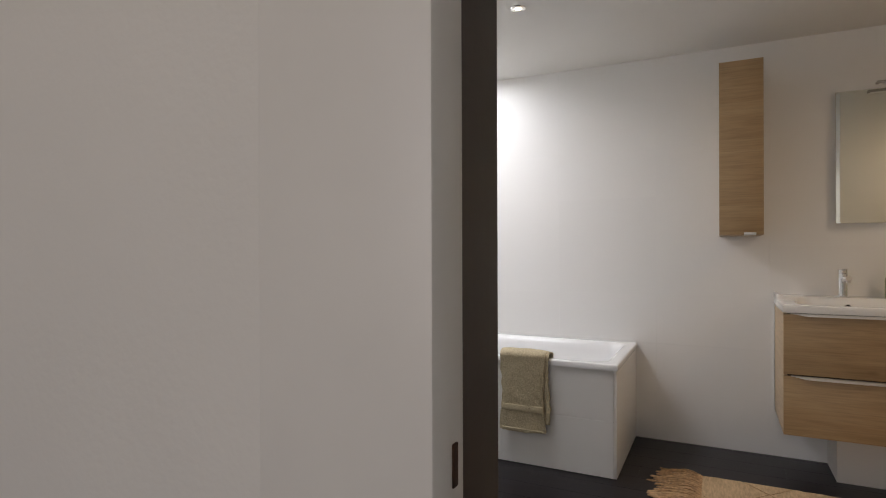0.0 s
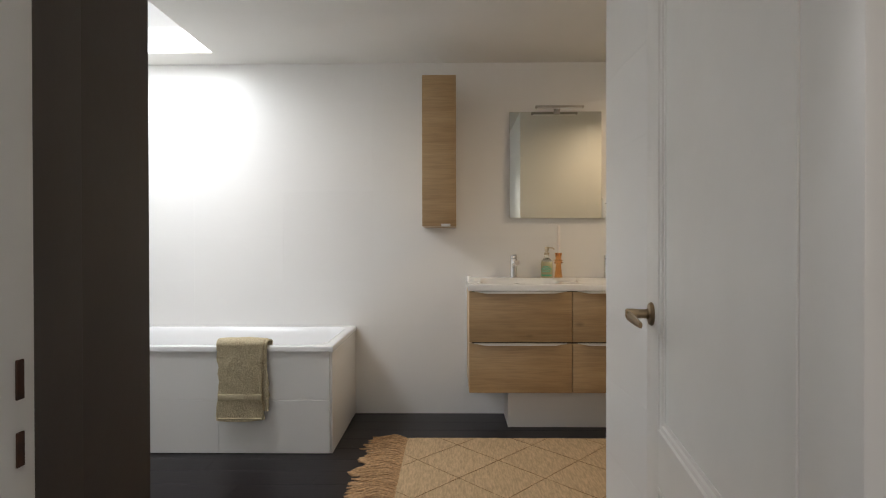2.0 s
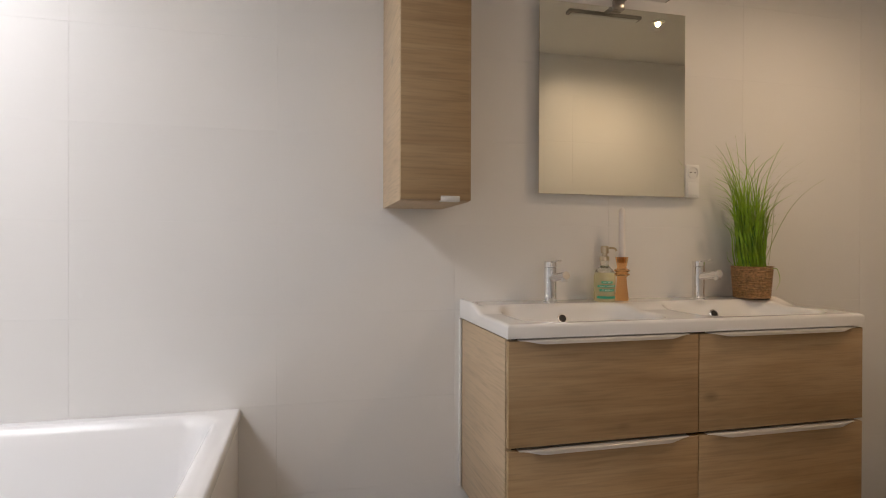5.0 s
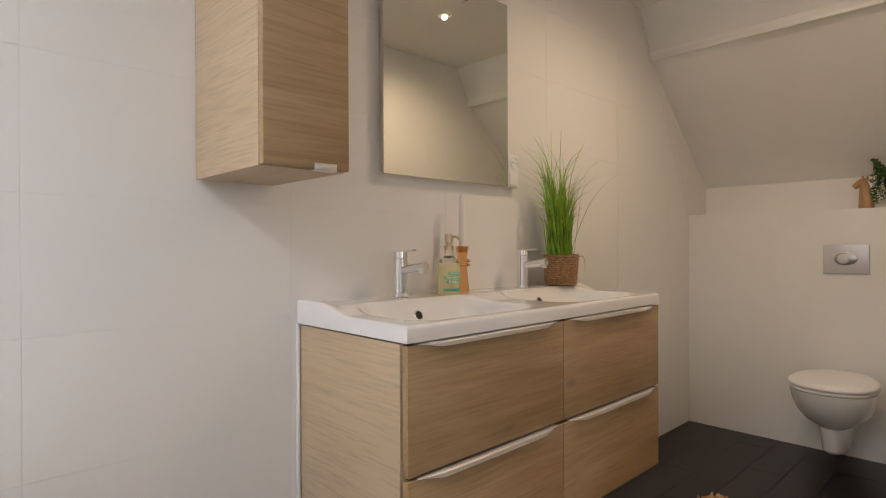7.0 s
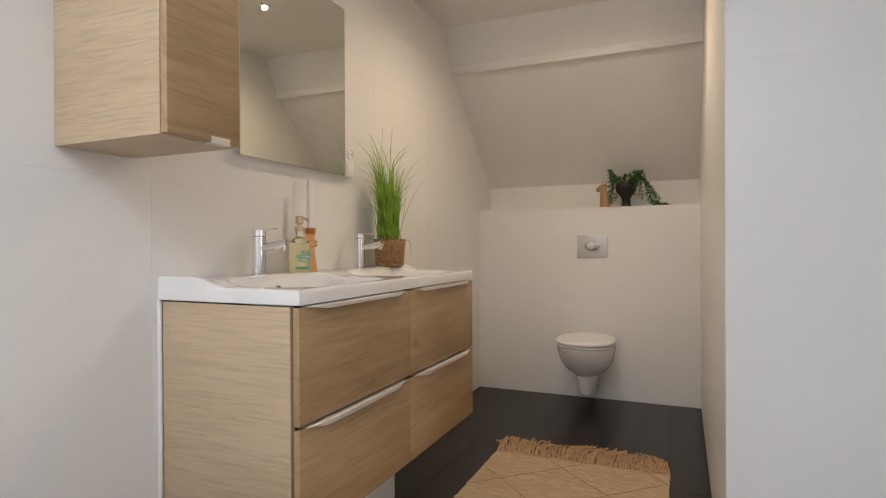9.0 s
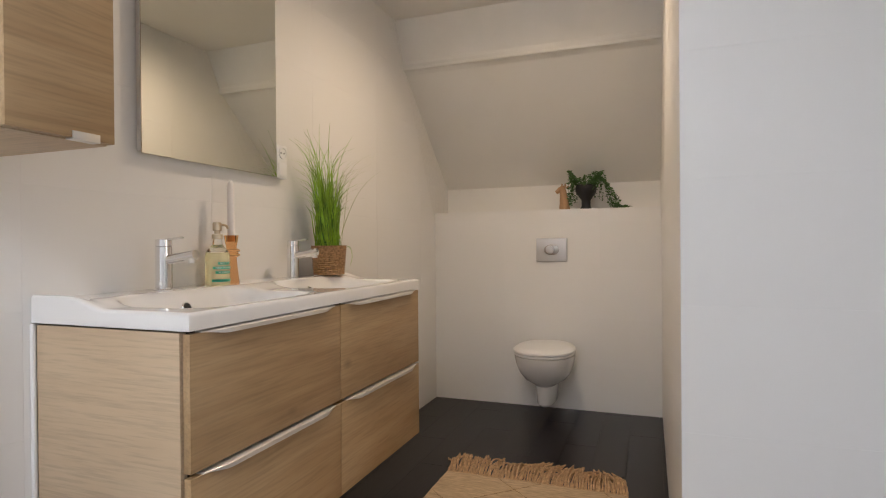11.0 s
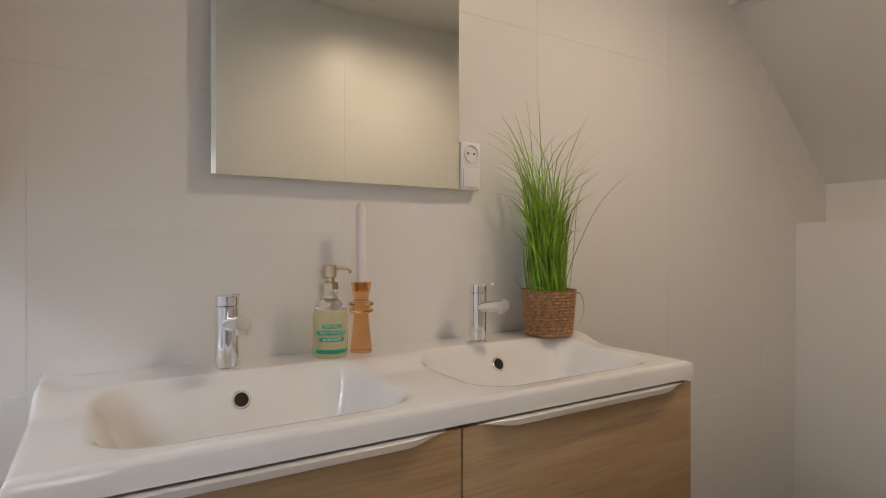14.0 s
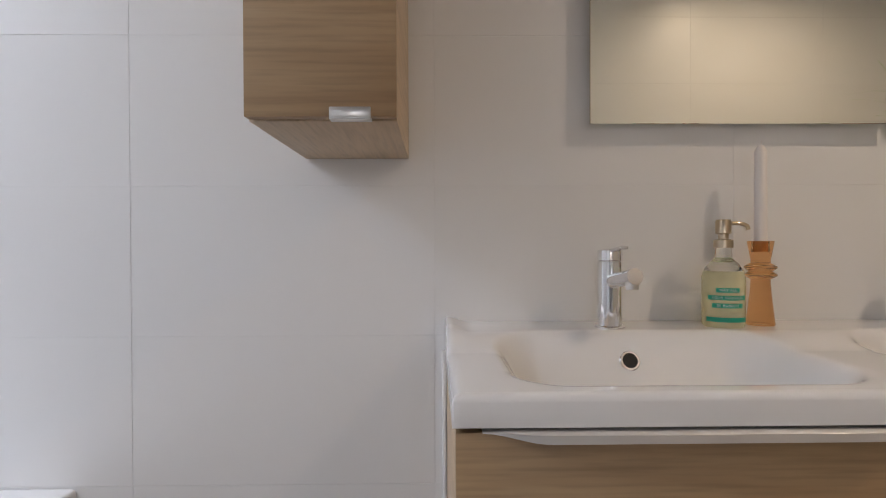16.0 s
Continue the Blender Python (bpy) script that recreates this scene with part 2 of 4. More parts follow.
def add_tube(bm, points, radius, n=8, taper=None):
    pts = [Vector(p) for p in points]
    rings = []
    up = Vector((0.13, 0.31, 0.94))
    for i, p in enumerate(pts):
        d = (pts[min(i + 1, len(pts) - 1)] - pts[max(i - 1, 0)]).normalized()
        u = d.cross(up)
        if u.length < 0.05:
            u = d.cross(Vector((1, 0, 0)))
        u.normalize()
        w = d.cross(u)
        r = radius * (taper[i] if taper else 1)
        rings.append([bm.verts.new(p + r * (math.cos(2 * math.pi * k / n) * u + math.sin(2 * math.pi * k / n) * w)) for k in range(n)])
    for a, b in zip(rings, rings[1:]):
        for k in range(n):
            bm.faces.new((a[k], a[(k + 1) % n], b[(k + 1) % n], b[k]))
    bm.faces.new(rings[0][::-1])
    bm.faces.new(rings[-1])
    return bm


def tube(points, radius, n=10):
    return add_tube(bmesh.new(), points, radius, n)


def smooth_path(pts, steps=8):
    pts = [Vector(p) for p in pts]
    out = []
    for i in range(len(pts) - 1):
        p0, p1, p2, p3 = pts[max(i - 1, 0)], pts[i], pts[i + 1], pts[min(i + 2, len(pts) - 1)]
        for k in range(steps):
            s = k / steps
            out.append(0.5 * ((2 * p1) + (p2 - p0) * s + (2 * p0 - 5 * p1 + 4 * p2 - p3) * s * s + (3 * p1 - p0 - 3 * p2 + p3) * s ** 3))
    out.append(pts[-1])
    return out


def prism(outline, axis, lo, hi):
    """Push a closed outline of (a, b) pairs along an axis (0: a, b are y, z; 1: x, z; 2: x, y)."""
    bm = bmesh.new()

    def place(a, b, c):
        return ((c, a, b), (a, c, b), (a, b, c))[axis]
    r0 = [bm.verts.new(place(a, b, lo)) for a, b in outline]
    r1 = [bm.verts.new(place(a, b, hi)) for a, b in outline]
    n = len(outline)
    for i in range(n):
        bm.faces.new((r0[i], r0[(i + 1) % n], r1[(i + 1) % n], r1[i]))
    bm.faces.new(r0[::-1])
    bm.faces.new(r1)
    return bm


def finish(name, bm, mat, smooth=True, crease=38):
    bmesh.ops.recalc_face_normals(bm, faces=bm.faces)
    me = bpy.data.meshes.new(name)
    bm.to_mesh(me)
    bm.free()
    me.materials.append(mat)
    if smooth:
        me.shade_smooth()
        me.set_sharp_from_angle(angle=radians(crease))
    return me


def part(name, bm, mat, parent, label="", smooth=True, crease=38):
    ob = new(name, finish(name, bm, mat, smooth, crease))
    ob.parent = parent
    if label:
        ob["label"] = label
    return ob


def thing(name, label, category, group="", at=None):
    ob = new(name)
    ob.empty_display_size = 0.05
    if at is not None:
        ob.matrix_world = at
    return tagged(ob, label, category, group)


def setting(name, bm, mat, label, category, smooth=False):
    return tagged(new(name, finish(name, bm, mat, smooth)), label, category, kind="structure")


# ---- plan ----
WEST, EAST, KNEE, ALC, PART_X, SOUTH, HALL = -2.29, 2.574, 2.83, -1.396, 0.515, -2.738, -3.188
ROW, COL, JOINT_X = 0.2895, 0.584, -0.603
T = 0.0008

floor = setting("floor", box((WEST - 0.2, -5.2, -0.08), (KNEE + 0.2, 0.2, -0.007)), FLOOR_GROUT, "dark grouted floor under plank tiles", "floor")
wall_north = setting("wall_north", box((WEST - 0.15, T, -0.05), (KNEE + 0.15, 0.18, 2.85)), GROUT, "white tiled wall behind bath and vanity", "wall")
wall_west = setting("wall_west", box((WEST - 0.15, SOUTH - 0.02, -0.05), (WEST - T, T, 2.85)), GROUT, "white tiled wall with the shower rail", "wall")
wall_toilet = setting("wall_toilet", box((EAST + T, ALC - 0.02, -0.05), (KNEE + 0.1, 0.02, 1.218 - T)), GROUT, "white tiled cistern wall with a ledge", "wall")
wall_knee = setting("wall_knee", box((KNEE, ALC - 0.02, 1.212), (KNEE + 0.12, 0.02, 1.6)), PLASTER, "low painted knee wall above the ledge", "wall")
wall_partition = setting("wall_partition", box((PART_X + T, HALL, -0.05), (KNEE + 0.12, ALC - T, 2.6)), GROUT, "white tiled partition beside the toilet alcove", "wall")
wall_south = setting("wall_south", box((WEST - 0.15, HALL, -0.05), (-0.60, SOUTH, 2.6)), PLASTER, "white painted wall beside the doorway", "wall")
bm = box((-0.60, HALL, 2.06), (PART_X, SOUTH, 2.6))
setting("wall_lintel", bm, PLASTER, "white painted wall above the doorway", "wall")

# ceiling with the skylight shaft left open
bm = bmesh.new()
add_box(bm, (SKY_X1, SOUTH, CEIL), (KNEE + 0.12, T, 2.34))
add_box(bm, (WEST - 0.1, SOUTH, CEIL), (SKY_X1, SKY_Y0, 2.34))
add_box(bm, (WEST - 0.1, SKY_Y1, CEIL), (SKY_X1, T, 2.34))
add_box(bm, (SKY_X1, SKY_Y0 - 0.03, 2.341), (SKY_X1 + 0.03, SKY_Y1 + 0.03, CEIL + 0.50))
add_box(bm, (WEST - 0.14, SKY_Y0 - 0.03, 2.341), (SKY_X1, SKY_Y0, CEIL + 0.50))
add_box(bm, (WEST - 0.14, SKY_Y1, 2.341), (SKY_X1, SKY_Y1 + 0.03, CEIL + 0.50))
setting("ceiling", bm, CEILING, "plain white plastered ceiling with a skylight", "ceiling")

skylight = tagged(thing("window_1", "skylight above the bath, lengthened out of view to spread daylight", "skylight"), kind="structure")
bm = bmesh.new()
for lo, hi in (((SKY_X0, SKY_Y0, 2.70), (SKY_X1, SKY_Y0 + 0.04, 2.76)), ((SKY_X0, SKY_Y1 - 0.04, 2.70), (SKY_X1, SKY_Y1, 2.76)),
               ((SKY_X0, SKY_Y0 + 0.04, 2.70), (SKY_X0 + 0.04, SKY_Y1 - 0.04, 2.76)), ((SKY_X1 - 0.04, SKY_Y0 + 0.04, 2.70), (SKY_X1, SKY_Y1 - 0.04, 2.76))):
    add_box(bm, lo, hi, 0.004)
part("window_frame", bm, GLOSS_WHITE, skylight)
pane = part("pane", box((SKY_X0 + 0.04, SKY_Y0 + 0.04, 2.725), (SKY_X1 - 0.04, SKY_Y1 - 0.04, 2.735)), PANE, skylight)
pane.visible_shadow = False

# sloping roof over the ledge, and the boxed purlin at its top
bm = prism([(2.08, 2.045), (KNEE + 0.12, 1.290), (KNEE + 0.12, 1.40), (2.08, 2.34)], 1, ALC - 0.02, 0.02)
setting("ceiling_slope", bm, PLASTER, "white sloping attic ceiling over the toilet ledge", "ceiling")
bm = prism([(1.975, CEIL), (2.082, 2.06), (2.077, 2.032), (2.10, 2.022), (2.22, 1.94), (2.4, CEIL)], 1, ALC - 0.015, 0.015)
setting("roof_beam", bm, GLOSS_WHITE, "white boxed roof beam under the ceiling", "beam")
setting("trim_bead", box((2.074, ALC, 2.016), (2.104, 0, 2.038), 0.006), GLOSS_WHITE, "thin white bead along the roof beam", "trim", True)

# hallway round the camera: unseen, its back window made up to let light in
setting("hall_wall_west", box((-1.75, -5.2, -0.05), (-1.6, HALL, 2.5)), PLASTER, "pale painted hallway wall", "wall")
setting("hall_wall_east", box((1.3, -5.2, -0.05), (1.45, HALL, 2.5)), PLASTER, "pale painted hallway wall", "wall")
bm = bmesh.new()
add_box(bm, (-1.75, -5.35, -0.05), (-1.0, -5.2, 2.5))
add_box(bm, (0.2, -5.35, -0.05), (1.45, -5.2, 2.5))
add_box(bm, (-1.0, -5.35, -0.05), (0.2, -5.2, 0.85))
add_box(bm, (-1.0, -5.35, 2.15), (0.2, -5.2, 2.5))
setting("hall_wall_south", bm, PLASTER, "unseen hallway wall with a window opening made up for daylight", "wall")
setting("hall_ceiling", box((-1.75, -5.35, 2.36), (1.45, HALL, 2.5)), CEILING, "plain white hallway ceiling", "ceiling")

# door frame: white jambs, dark brown reveal
frame_thing = tagged(thing("door_frame", "white door frame with a dark brown reveal", "door frame"), kind="structure")
part("jamb", box((-0.60, HALL - 0.006, 0), (-0.442, HALL + 0.046, 2.06), 0.003), GLOSS_WHITE, frame_thing)
part("jamb", box((0.335, HALL - 0.006, 0), (0.60, HALL + 0.046, 2.06), 0.003), GLOSS_WHITE, frame_thing)
part("head", box((-0.442, HALL - 0.006, 2.02), (0.335, HALL + 0.046, 2.06), 0.003), GLOSS_WHITE, frame_thing)
part("reveal", box((-0.60, HALL + 0.046, 0), (-0.568, SOUTH + 0.002, 2.06), 0.002), DARK_PAINT, frame_thing, "dark brown painted reveal board")
# Board made up to give the reveal's shaded band an edge.
part("stop", box((-0.568, HALL + 0.046, 0), (-0.538, HALL + 0.25, 2.06), 0.003), DARK_PAINT, frame_thing, "dark brown board added for the reveal's shaded band")
# Dark slips on the jamb face, coloured as the shade in the strike holes.
for z0, z1 in ((0.968, 1.000), (0.914, 0.942)):
    part("strike_slip", box((-0.4425, -3.164, z0), (-0.4405, -3.156, z1), 0.0006), STRIKE_SHADE, frame_thing, "dark brown slip for the shaded strike hole")

# door, standing open against the partition
DOOR_W, DOOR_H = 0.87, 2.0
ang = math.degrees(math.atan2(0.990, 0.139))
door = thing("door_1", "white panelled door with bronze lever, standing open", "door", at=pose(0.250, -3.128, 0.012, 0, 0, ang))
tagged(door, kind="structure")


STILE = 0.115
rails = [(0.0, 0.20), (0.55, 0.67), (DOOR_H - 0.12, DOOR_H)]
part("stile", box((0, -0.04, 0), (STILE, 0, DOOR_H), 0.002), GLOSS_WHITE, door)
part("stile", box((DOOR_W - STILE, -0.04, 0), (DOOR_W, 0, DOOR_H), 0.002), GLOSS_WHITE, door)
for z0, z1 in rails:
    part("rail", box((STILE, -0.0395, z0), (DOOR_W - STILE, -0.0005, z1), 0.0), GLOSS_WHITE, door)
for (za, zb) in ((rails[0][1], rails[1][0]), (rails[1][1], rails[2][0])):
    part("panel", box((STILE, -0.030, za), (DOOR_W - STILE, -0.010, zb)), GLOSS_WHITE, door)
    for face, sgn in ((-0.010, 1), (-0.030, -1)):
        bm = bmesh.new()
        w = 0.028
        rim = [(0.0, 0.012), (0.007, 0.012), (0.010, 0.008), (0.018, 0.007), (0.021, 0.003), (w, 0.002), (w, -0.001), (0.0, -0.001)]
        loops = []
        for d, h in rim:
            x0, x1, z0, z1 = STILE + d, DOOR_W - STILE - d, za + d, zb - d
            y = face + sgn * h
            loops.append([bm.verts.new(p) for p in ((x0, y, z0), (x1, y, z0), (x1, y, z1), (x0, y, z1))])
        for a, b in zip(loops, loops[1:] + loops[:1]):
            for i in range(4):
                bm.faces.new((a[i], a[(i + 1) % 4], b[(i + 1) % 4], b[i]))
        part("moulding", bm, GLOSS_WHITE, door)
for sgn, y0 in ((1, 0.0), (-1, -0.04)):
    hx, hz = DOOR_W - 0.057, 0.921
    bm = bmesh.new()
    add_lathe(bm, [(0.001, 0), (0.026, 0), (0.027, 0.003), (0.024, 0.008), (0.013, 0.010), (0.011, 0.014), (0.001, 0.014)], n=28)
    bmesh.ops.transform(bm, matrix=pose(hx, y0, hz, -90 * sgn), verts=bm.verts)
    rosette = part("rosette", bm, BRASS, door, "aged bronze rosette")
    bm = add_tube(bmesh.new(), [(hx, y0 + sgn * 0.008, hz), (hx, y0 + sgn * 0.034, hz)], 0.0105, 16)
    neck = box((-0.010, -0.011, -0.011), (0.010, 0.011, 0.011), 0.004, 3)
    bmesh.ops.transform(neck, matrix=pose(hx, y0 + sgn * 0.045, hz) @ Matrix.Diagonal((1, 1.3, 1, 1)), verts=neck.verts)
    me = bpy.data.meshes.new("neck")
    neck.to_mesh(me)
    neck.free()
    bm.from_mesh(me)
    bpy.data.meshes.remove(me)
    # flat lever blade, deeper at the neck and drawn out to a blunt point
    rings = []
    for k in range(9):
        q = k / 8
        hh, tt = 0.012 - 0.005 * q * q, 0.006 - 0.002 * q
        cx, cy, cz = hx + 0.006 - 0.118 * q, y0 + sgn * (0.053 - 0.006 * q), hz - 0.004 - 0.007 * q
        rings.append([bm.verts.new((cx, cy + sgn * tt * math.cos(a), cz + hh * math.sin(a))) for a in (radians(22.5 + 45 * n) for n in range(8))])
    for ra, rb in zip(rings, rings[1:]):
        for n in range(8):
            bm.faces.new((ra[n], ra[(n + 1) % 8], rb[(n + 1) % 8], rb[n]))
    bm.faces.new(rings[0][::-1])
    bm.faces.new(rings[-1])
    part("handle", bm, BRASS, door, "aged bronze lever handle")


# ---- height-field ceramics ----
def rounded_depth(x, y, cx, cy, hx, hy, r, soft):
    """0 outside a rounded rectangle, rising to 1 within it."""
    dx, dy = abs(x - cx) - (hx - r), abs(y - cy) - (hy - r)
    d = math.hypot(max(dx, 0), max(dy, 0)) + min(max(dx, dy), 0) - r
    return smoothstep(0, soft, -d)


def slab_with_top(x0, x1, y0, y1, bottom, height, nx, ny, edge=0.006):
    """A solid with a sculpted top; height(x, y) gives the top, the outer edge is rounded over."""
    bm = bmesh.new()
    grid = []
    xs = [x0] + [x0 + edge * 0.3, x0 + edge] + [x0 + edge + (x1 - x0 - 2 * edge) * i / nx for i in range(1, nx)] + [x1 - edge, x1 - edge * 0.3, x1]
    ys = [y0] + [y0 + edge * 0.3, y0 + edge] + [y0 + edge + (y1 - y0 - 2 * edge) * i / ny for i in range(1, ny)] + [y1 - edge, y1 - edge * 0.3, y1]
    for x in xs:
        col = []
        for y in ys:
            m = min(x - x0, x1 - x, y - y0)
            drop = 0.0
            if m < edge:
                drop = edge - math.sqrt(max(0.0, edge * edge - (edge - m) ** 2))
            col.append(bm.verts.new((x, y, height(x, y) - drop)))
        grid.append(col)
    for a, b in zip(grid, grid[1:]):
        for j in range(len(ys) - 1):
            bm.faces.new((a[j], b[j], b[j + 1], a[j + 1]))
    ring = [grid[i][0] for i in range(len(xs))] + [grid[-1][j] for j in range(1, len(ys))] + [grid[i][-1] for i in range(len(xs) - 2, -1, -1)] + [grid[0][j] for j in range(len(ys) - 2, 0, -1)]
    low = [bm.verts.new((v.co.x, v.co.y, bottom)) for v in ring]
    n = len(ring)
    for i in range(n):
        bm.faces.new((ring[i], low[i], low[(i + 1) % n], ring[(i + 1) % n]))
    return bm


# ---- bath ----
BX0, BX1, BY = WEST + 0.002, -0.711, -0.724
bath = thing("bathtub", "white rectangular built-in bathtub with tiled sides", "bathtub")


def bath_top(x, y):
    dip = rounded_depth(x, y, (BX0 + BX1) / 2 - 0.0, BY / 2, (BX1 - BX0) / 2 - 0.062, -BY / 2 - 0.052, 0.10, 0.12)
    lip = rounded_depth(x, y, (BX0 + BX1) / 2, BY / 2, (BX1 - BX0) / 2 - 0.052, -BY / 2 - 0.042, 0.10, 0.02)
    return 0.567 - 0.010 * lip - 0.40 * dip


bm = slab_with_top(BX0, BX1, BY, -0.002, 0.538, bath_top, 110, 64, 0.008)
part("tub", bm, ACRYLIC, bath, "glossy white acrylic tub", crease=80)
part("end_panel", box((BX1 - 0.022, BY + 0.016, 0.002), (BX1 - 0.008, -0.003, 0.5375), 0.0015), TILE, bath)
part("plinth", box((BX0 + 0.001, BY + 0.0135, 0.003), (BX1 - 0.0235, BY + 0.04, 0.53)), GROUT, bath)
for i in range(3):
    x1 = BX1 - 0.0222 - i * COL
    x0 = max(BX0 + 0.002, x1 - COL + 0.002)
    for z0, z1 in ((0.004, 0.282), (0.2845, 0.5375)):
        part("tile", box((x0, BY + 0.012, z0), (x1, BY + 0.030, z1), 0.001, 1), TILE, bath, smooth=False)
# waste and overflow at the tap end
part("waste_knob", lathe([(0.001, 0), (0.032, 0.0), (0.034, 0.006), (0.026, 0.014), (0.001, 0.016)], (WEST + 0.36, -0.37, 0.175), 28), CHROME, bath, "chrome waste cover")

# towel folded over the rim
towel = thing("towel", "folded sage green terry towel hanging over the bath rim", "towel")


def towel_layer(x0, x1, drop_out, drop_in, lift, wob):
    """One folded layer: inside drop, over the rim, outside drop, as a closed thick sheet."""
    line = []
    for k in range(10):
        line.append((BY + 0.062 + lift + 0.012 * (1 - k / 9), 0.578 - drop_in * (1 - k / 9)))
    for k in range(1, 12):
        a = math.pi * k / 12
        line.append((BY + 0.027 + (0.035 + lift) * math.cos(a), 0.578 + (0.014 + lift * 0.6) * math.sin(a)))
    for k in range(70):
        line.append((BY - 0.010 - lift, 0.578 - drop_out * k / 69))
    bm = bmesh.new()
    nx = 84
    outer, inner = [], []
    for i in range(nx + 1):
        u = i / nx
        co, ci = [], []
        for j, (y, z) in enumerate(line):
            v = j / (len(line) - 1)
            edge = (0.005 * math.sin(7 * v + wob) + 0.007 * noise.noise(Vector((wob, v * 14, u)))) * (1 if u > 0.5 else -1) * abs(2 * u - 1) ** 3
            bulge = 0.006 * math.sin(math.pi * u) + 0.003 * math.sin(u * 11 + wob) * v
            fluff = 0.0034 * noise.noise(Vector((u * 62 + wob, v * 150, 0.3))) + 0.004 * noise.noise(Vector((u * 5 + wob, v * 9, 1.3)))
            x = x0 + (x1 - x0) * u + edge + 0.006 * v * (u - 0.5)
            off = bulge + fluff
            if j < 10:
                p, q = (x, y + off + 0.003, z), (x, y - 0.006, z)
            elif j < 21:
                a = math.pi * (j - 9) / 12
                p = (x, y + off * math.cos(a), z + off * math.sin(a) * 0.6 + 0.004)
                q = (x, y - 0.006 * math.cos(a), z - 0.005 * math.sin(a))
            else:
                sag = 0.006 * math.sin(u * 3.1 + wob) * (j - 20) / 70
                p, q = (x, y - off, z - sag), (x, y + 0.007, z - sag)
            co.append(bm.verts.new(p))
            ci.append(bm.verts.new(q))
        outer.append(co)
        inner.append(ci)
    m = len(line)
    for i in range(nx):
        for j in range(m - 1):
            bm.faces.new((outer[i][j], outer[i + 1][j], outer[i + 1][j + 1], outer[i][j + 1]))
            bm.faces.new((inner[i][j], inner[i][j + 1], inner[i + 1][j + 1], inner[i + 1][j]))
        bm.faces.new((outer[i][0], inner[i][0], inner[i + 1][0], outer[i + 1][0]))
        bm.faces.new((outer[i][-1], outer[i + 1][-1], inner[i + 1][-1], inner[i][-1]))
    for j in range(m - 1):
        bm.faces.new((outer[0][j], outer[0][j + 1], inner[0][j + 1], inner[0][j]))
        bm.faces.new((outer[-1][j], inner[-1][j], inner[-1][j + 1], outer[-1][j + 1]))
    return bm


part("back_fold", towel_layer(-1.290, -1.052, 0.352, 0.10, 0.002, 2.0), TOWEL, towel)
part("front_fold", towel_layer(-1.306, -1.074, 0.392, 0.08, 0.013, 0.4), TOWEL, towel)
bm = bmesh.new()
for z0, z1 in ((0.290, 0.322), (0.1915, 0.2)):
    add_box(bm, (-1.301, BY - 0.0318, z0), (-1.078, BY - 0.022, z1), 0.003)
part("woven_band", bm, TOWEL_BAND, towel, "flat woven border band")

# shower rail, mixer, hose
shower = thing("shower_set", "chrome shower rail with hand shower and hose", "shower")
RX, RY = WEST + 0.062, -0.41
part("rail", tube([(RX, RY, 1.285), (RX, RY, 1.735)], 0.0105, 14), CHROME, shower)
for z in (1.30, 1.72):
    part("bracket", box((WEST, RY - 0.018, z - 0.014), (RX + 0.018, RY + 0.018, z + 0.014), 0.006, 3), CHROME, shower)
part("slider", box((RX - 0.03, RY - 0.024, 1.56), (RX + 0.045, RY + 0.03, 1.595), 0.009, 3), CHROME, shower)
bm = add_tube(bmesh.new(), smooth_path([(RX + 0.035, RY + 0.02, 1.55), (RX + 0.045, RY + 0.05, 1.63), (RX + 0.06, RY + 0.12, 1.705), (RX + 0.07, RY + 0.19, 1.735)], 5), 0.012, 12)
hand = part("hand_shower", bm, CHROME, shower)
bm = lathe([(0.001, 0), (0.034, 0), (0.040, 0.006), (0.037, 0.020), (0.018, 0.032), (0.001, 0.034)], (0, 0, 0), 28)
bmesh.ops.transform(bm, matrix=pose(RX + 0.075, RY + 0.225, 1.715, -8, 4, 0), verts=bm.verts)
part("shower_head", bm, CHROME, hand)
part("hose", tube(smooth_path([(RX + 0.035, RY + 0.02, 1.55), (RX + 0.03, RY + 0.035, 1.30), (RX + 0.035, RY + 0.07, 1.05), (RX + 0.05, RY + 0.12, 0.80), (RX + 0.06, RY + 0.155, 0.65), (RX + 0.06, RY + 0.13, 0.587),
                               (RX + 0.05, RY + 0.07, 0.589), (RX + 0.03, RY + 0.02, 0.66), (RX + 0.02, RY, 0.745)], 7), 0.0075, 10), HOSE, shower, "ribbed metal hose")
mixer = thing("bath_mixer", "chrome wall-mounted bath mixer tap", "tap")
bm = bmesh.new()
add_tube(bm, [(RX, RY - 0.13, 0.765), (RX, RY + 0.09, 0.765)], 0.021, 16)
part("body", bm, CHROME, mixer)
for dy in (-0.095, 0.055):
    part("inlet", tube([(WEST, RY + dy, 0.765), (RX, RY + dy, 0.765)], 0.019, 14), CHROME, mixer)
part("lever", add_box(box((RX - 0.012, RY - 0.014, 0.783), (RX + 0.016, RY + 0.014, 0.832), 0.006), (RX, RY - 0.008, 0.815), (RX + 0.055, RY + 0.008, 0.828), 0.004), CHROME, mixer)
part("spout", tube(smooth_path([(RX, RY - 0.04, 0.755), (RX + 0.035, RY - 0.04, 0.745), (RX + 0.055, RY - 0.04, 0.725)], 5), 0.013, 12), CHROME, mixer)


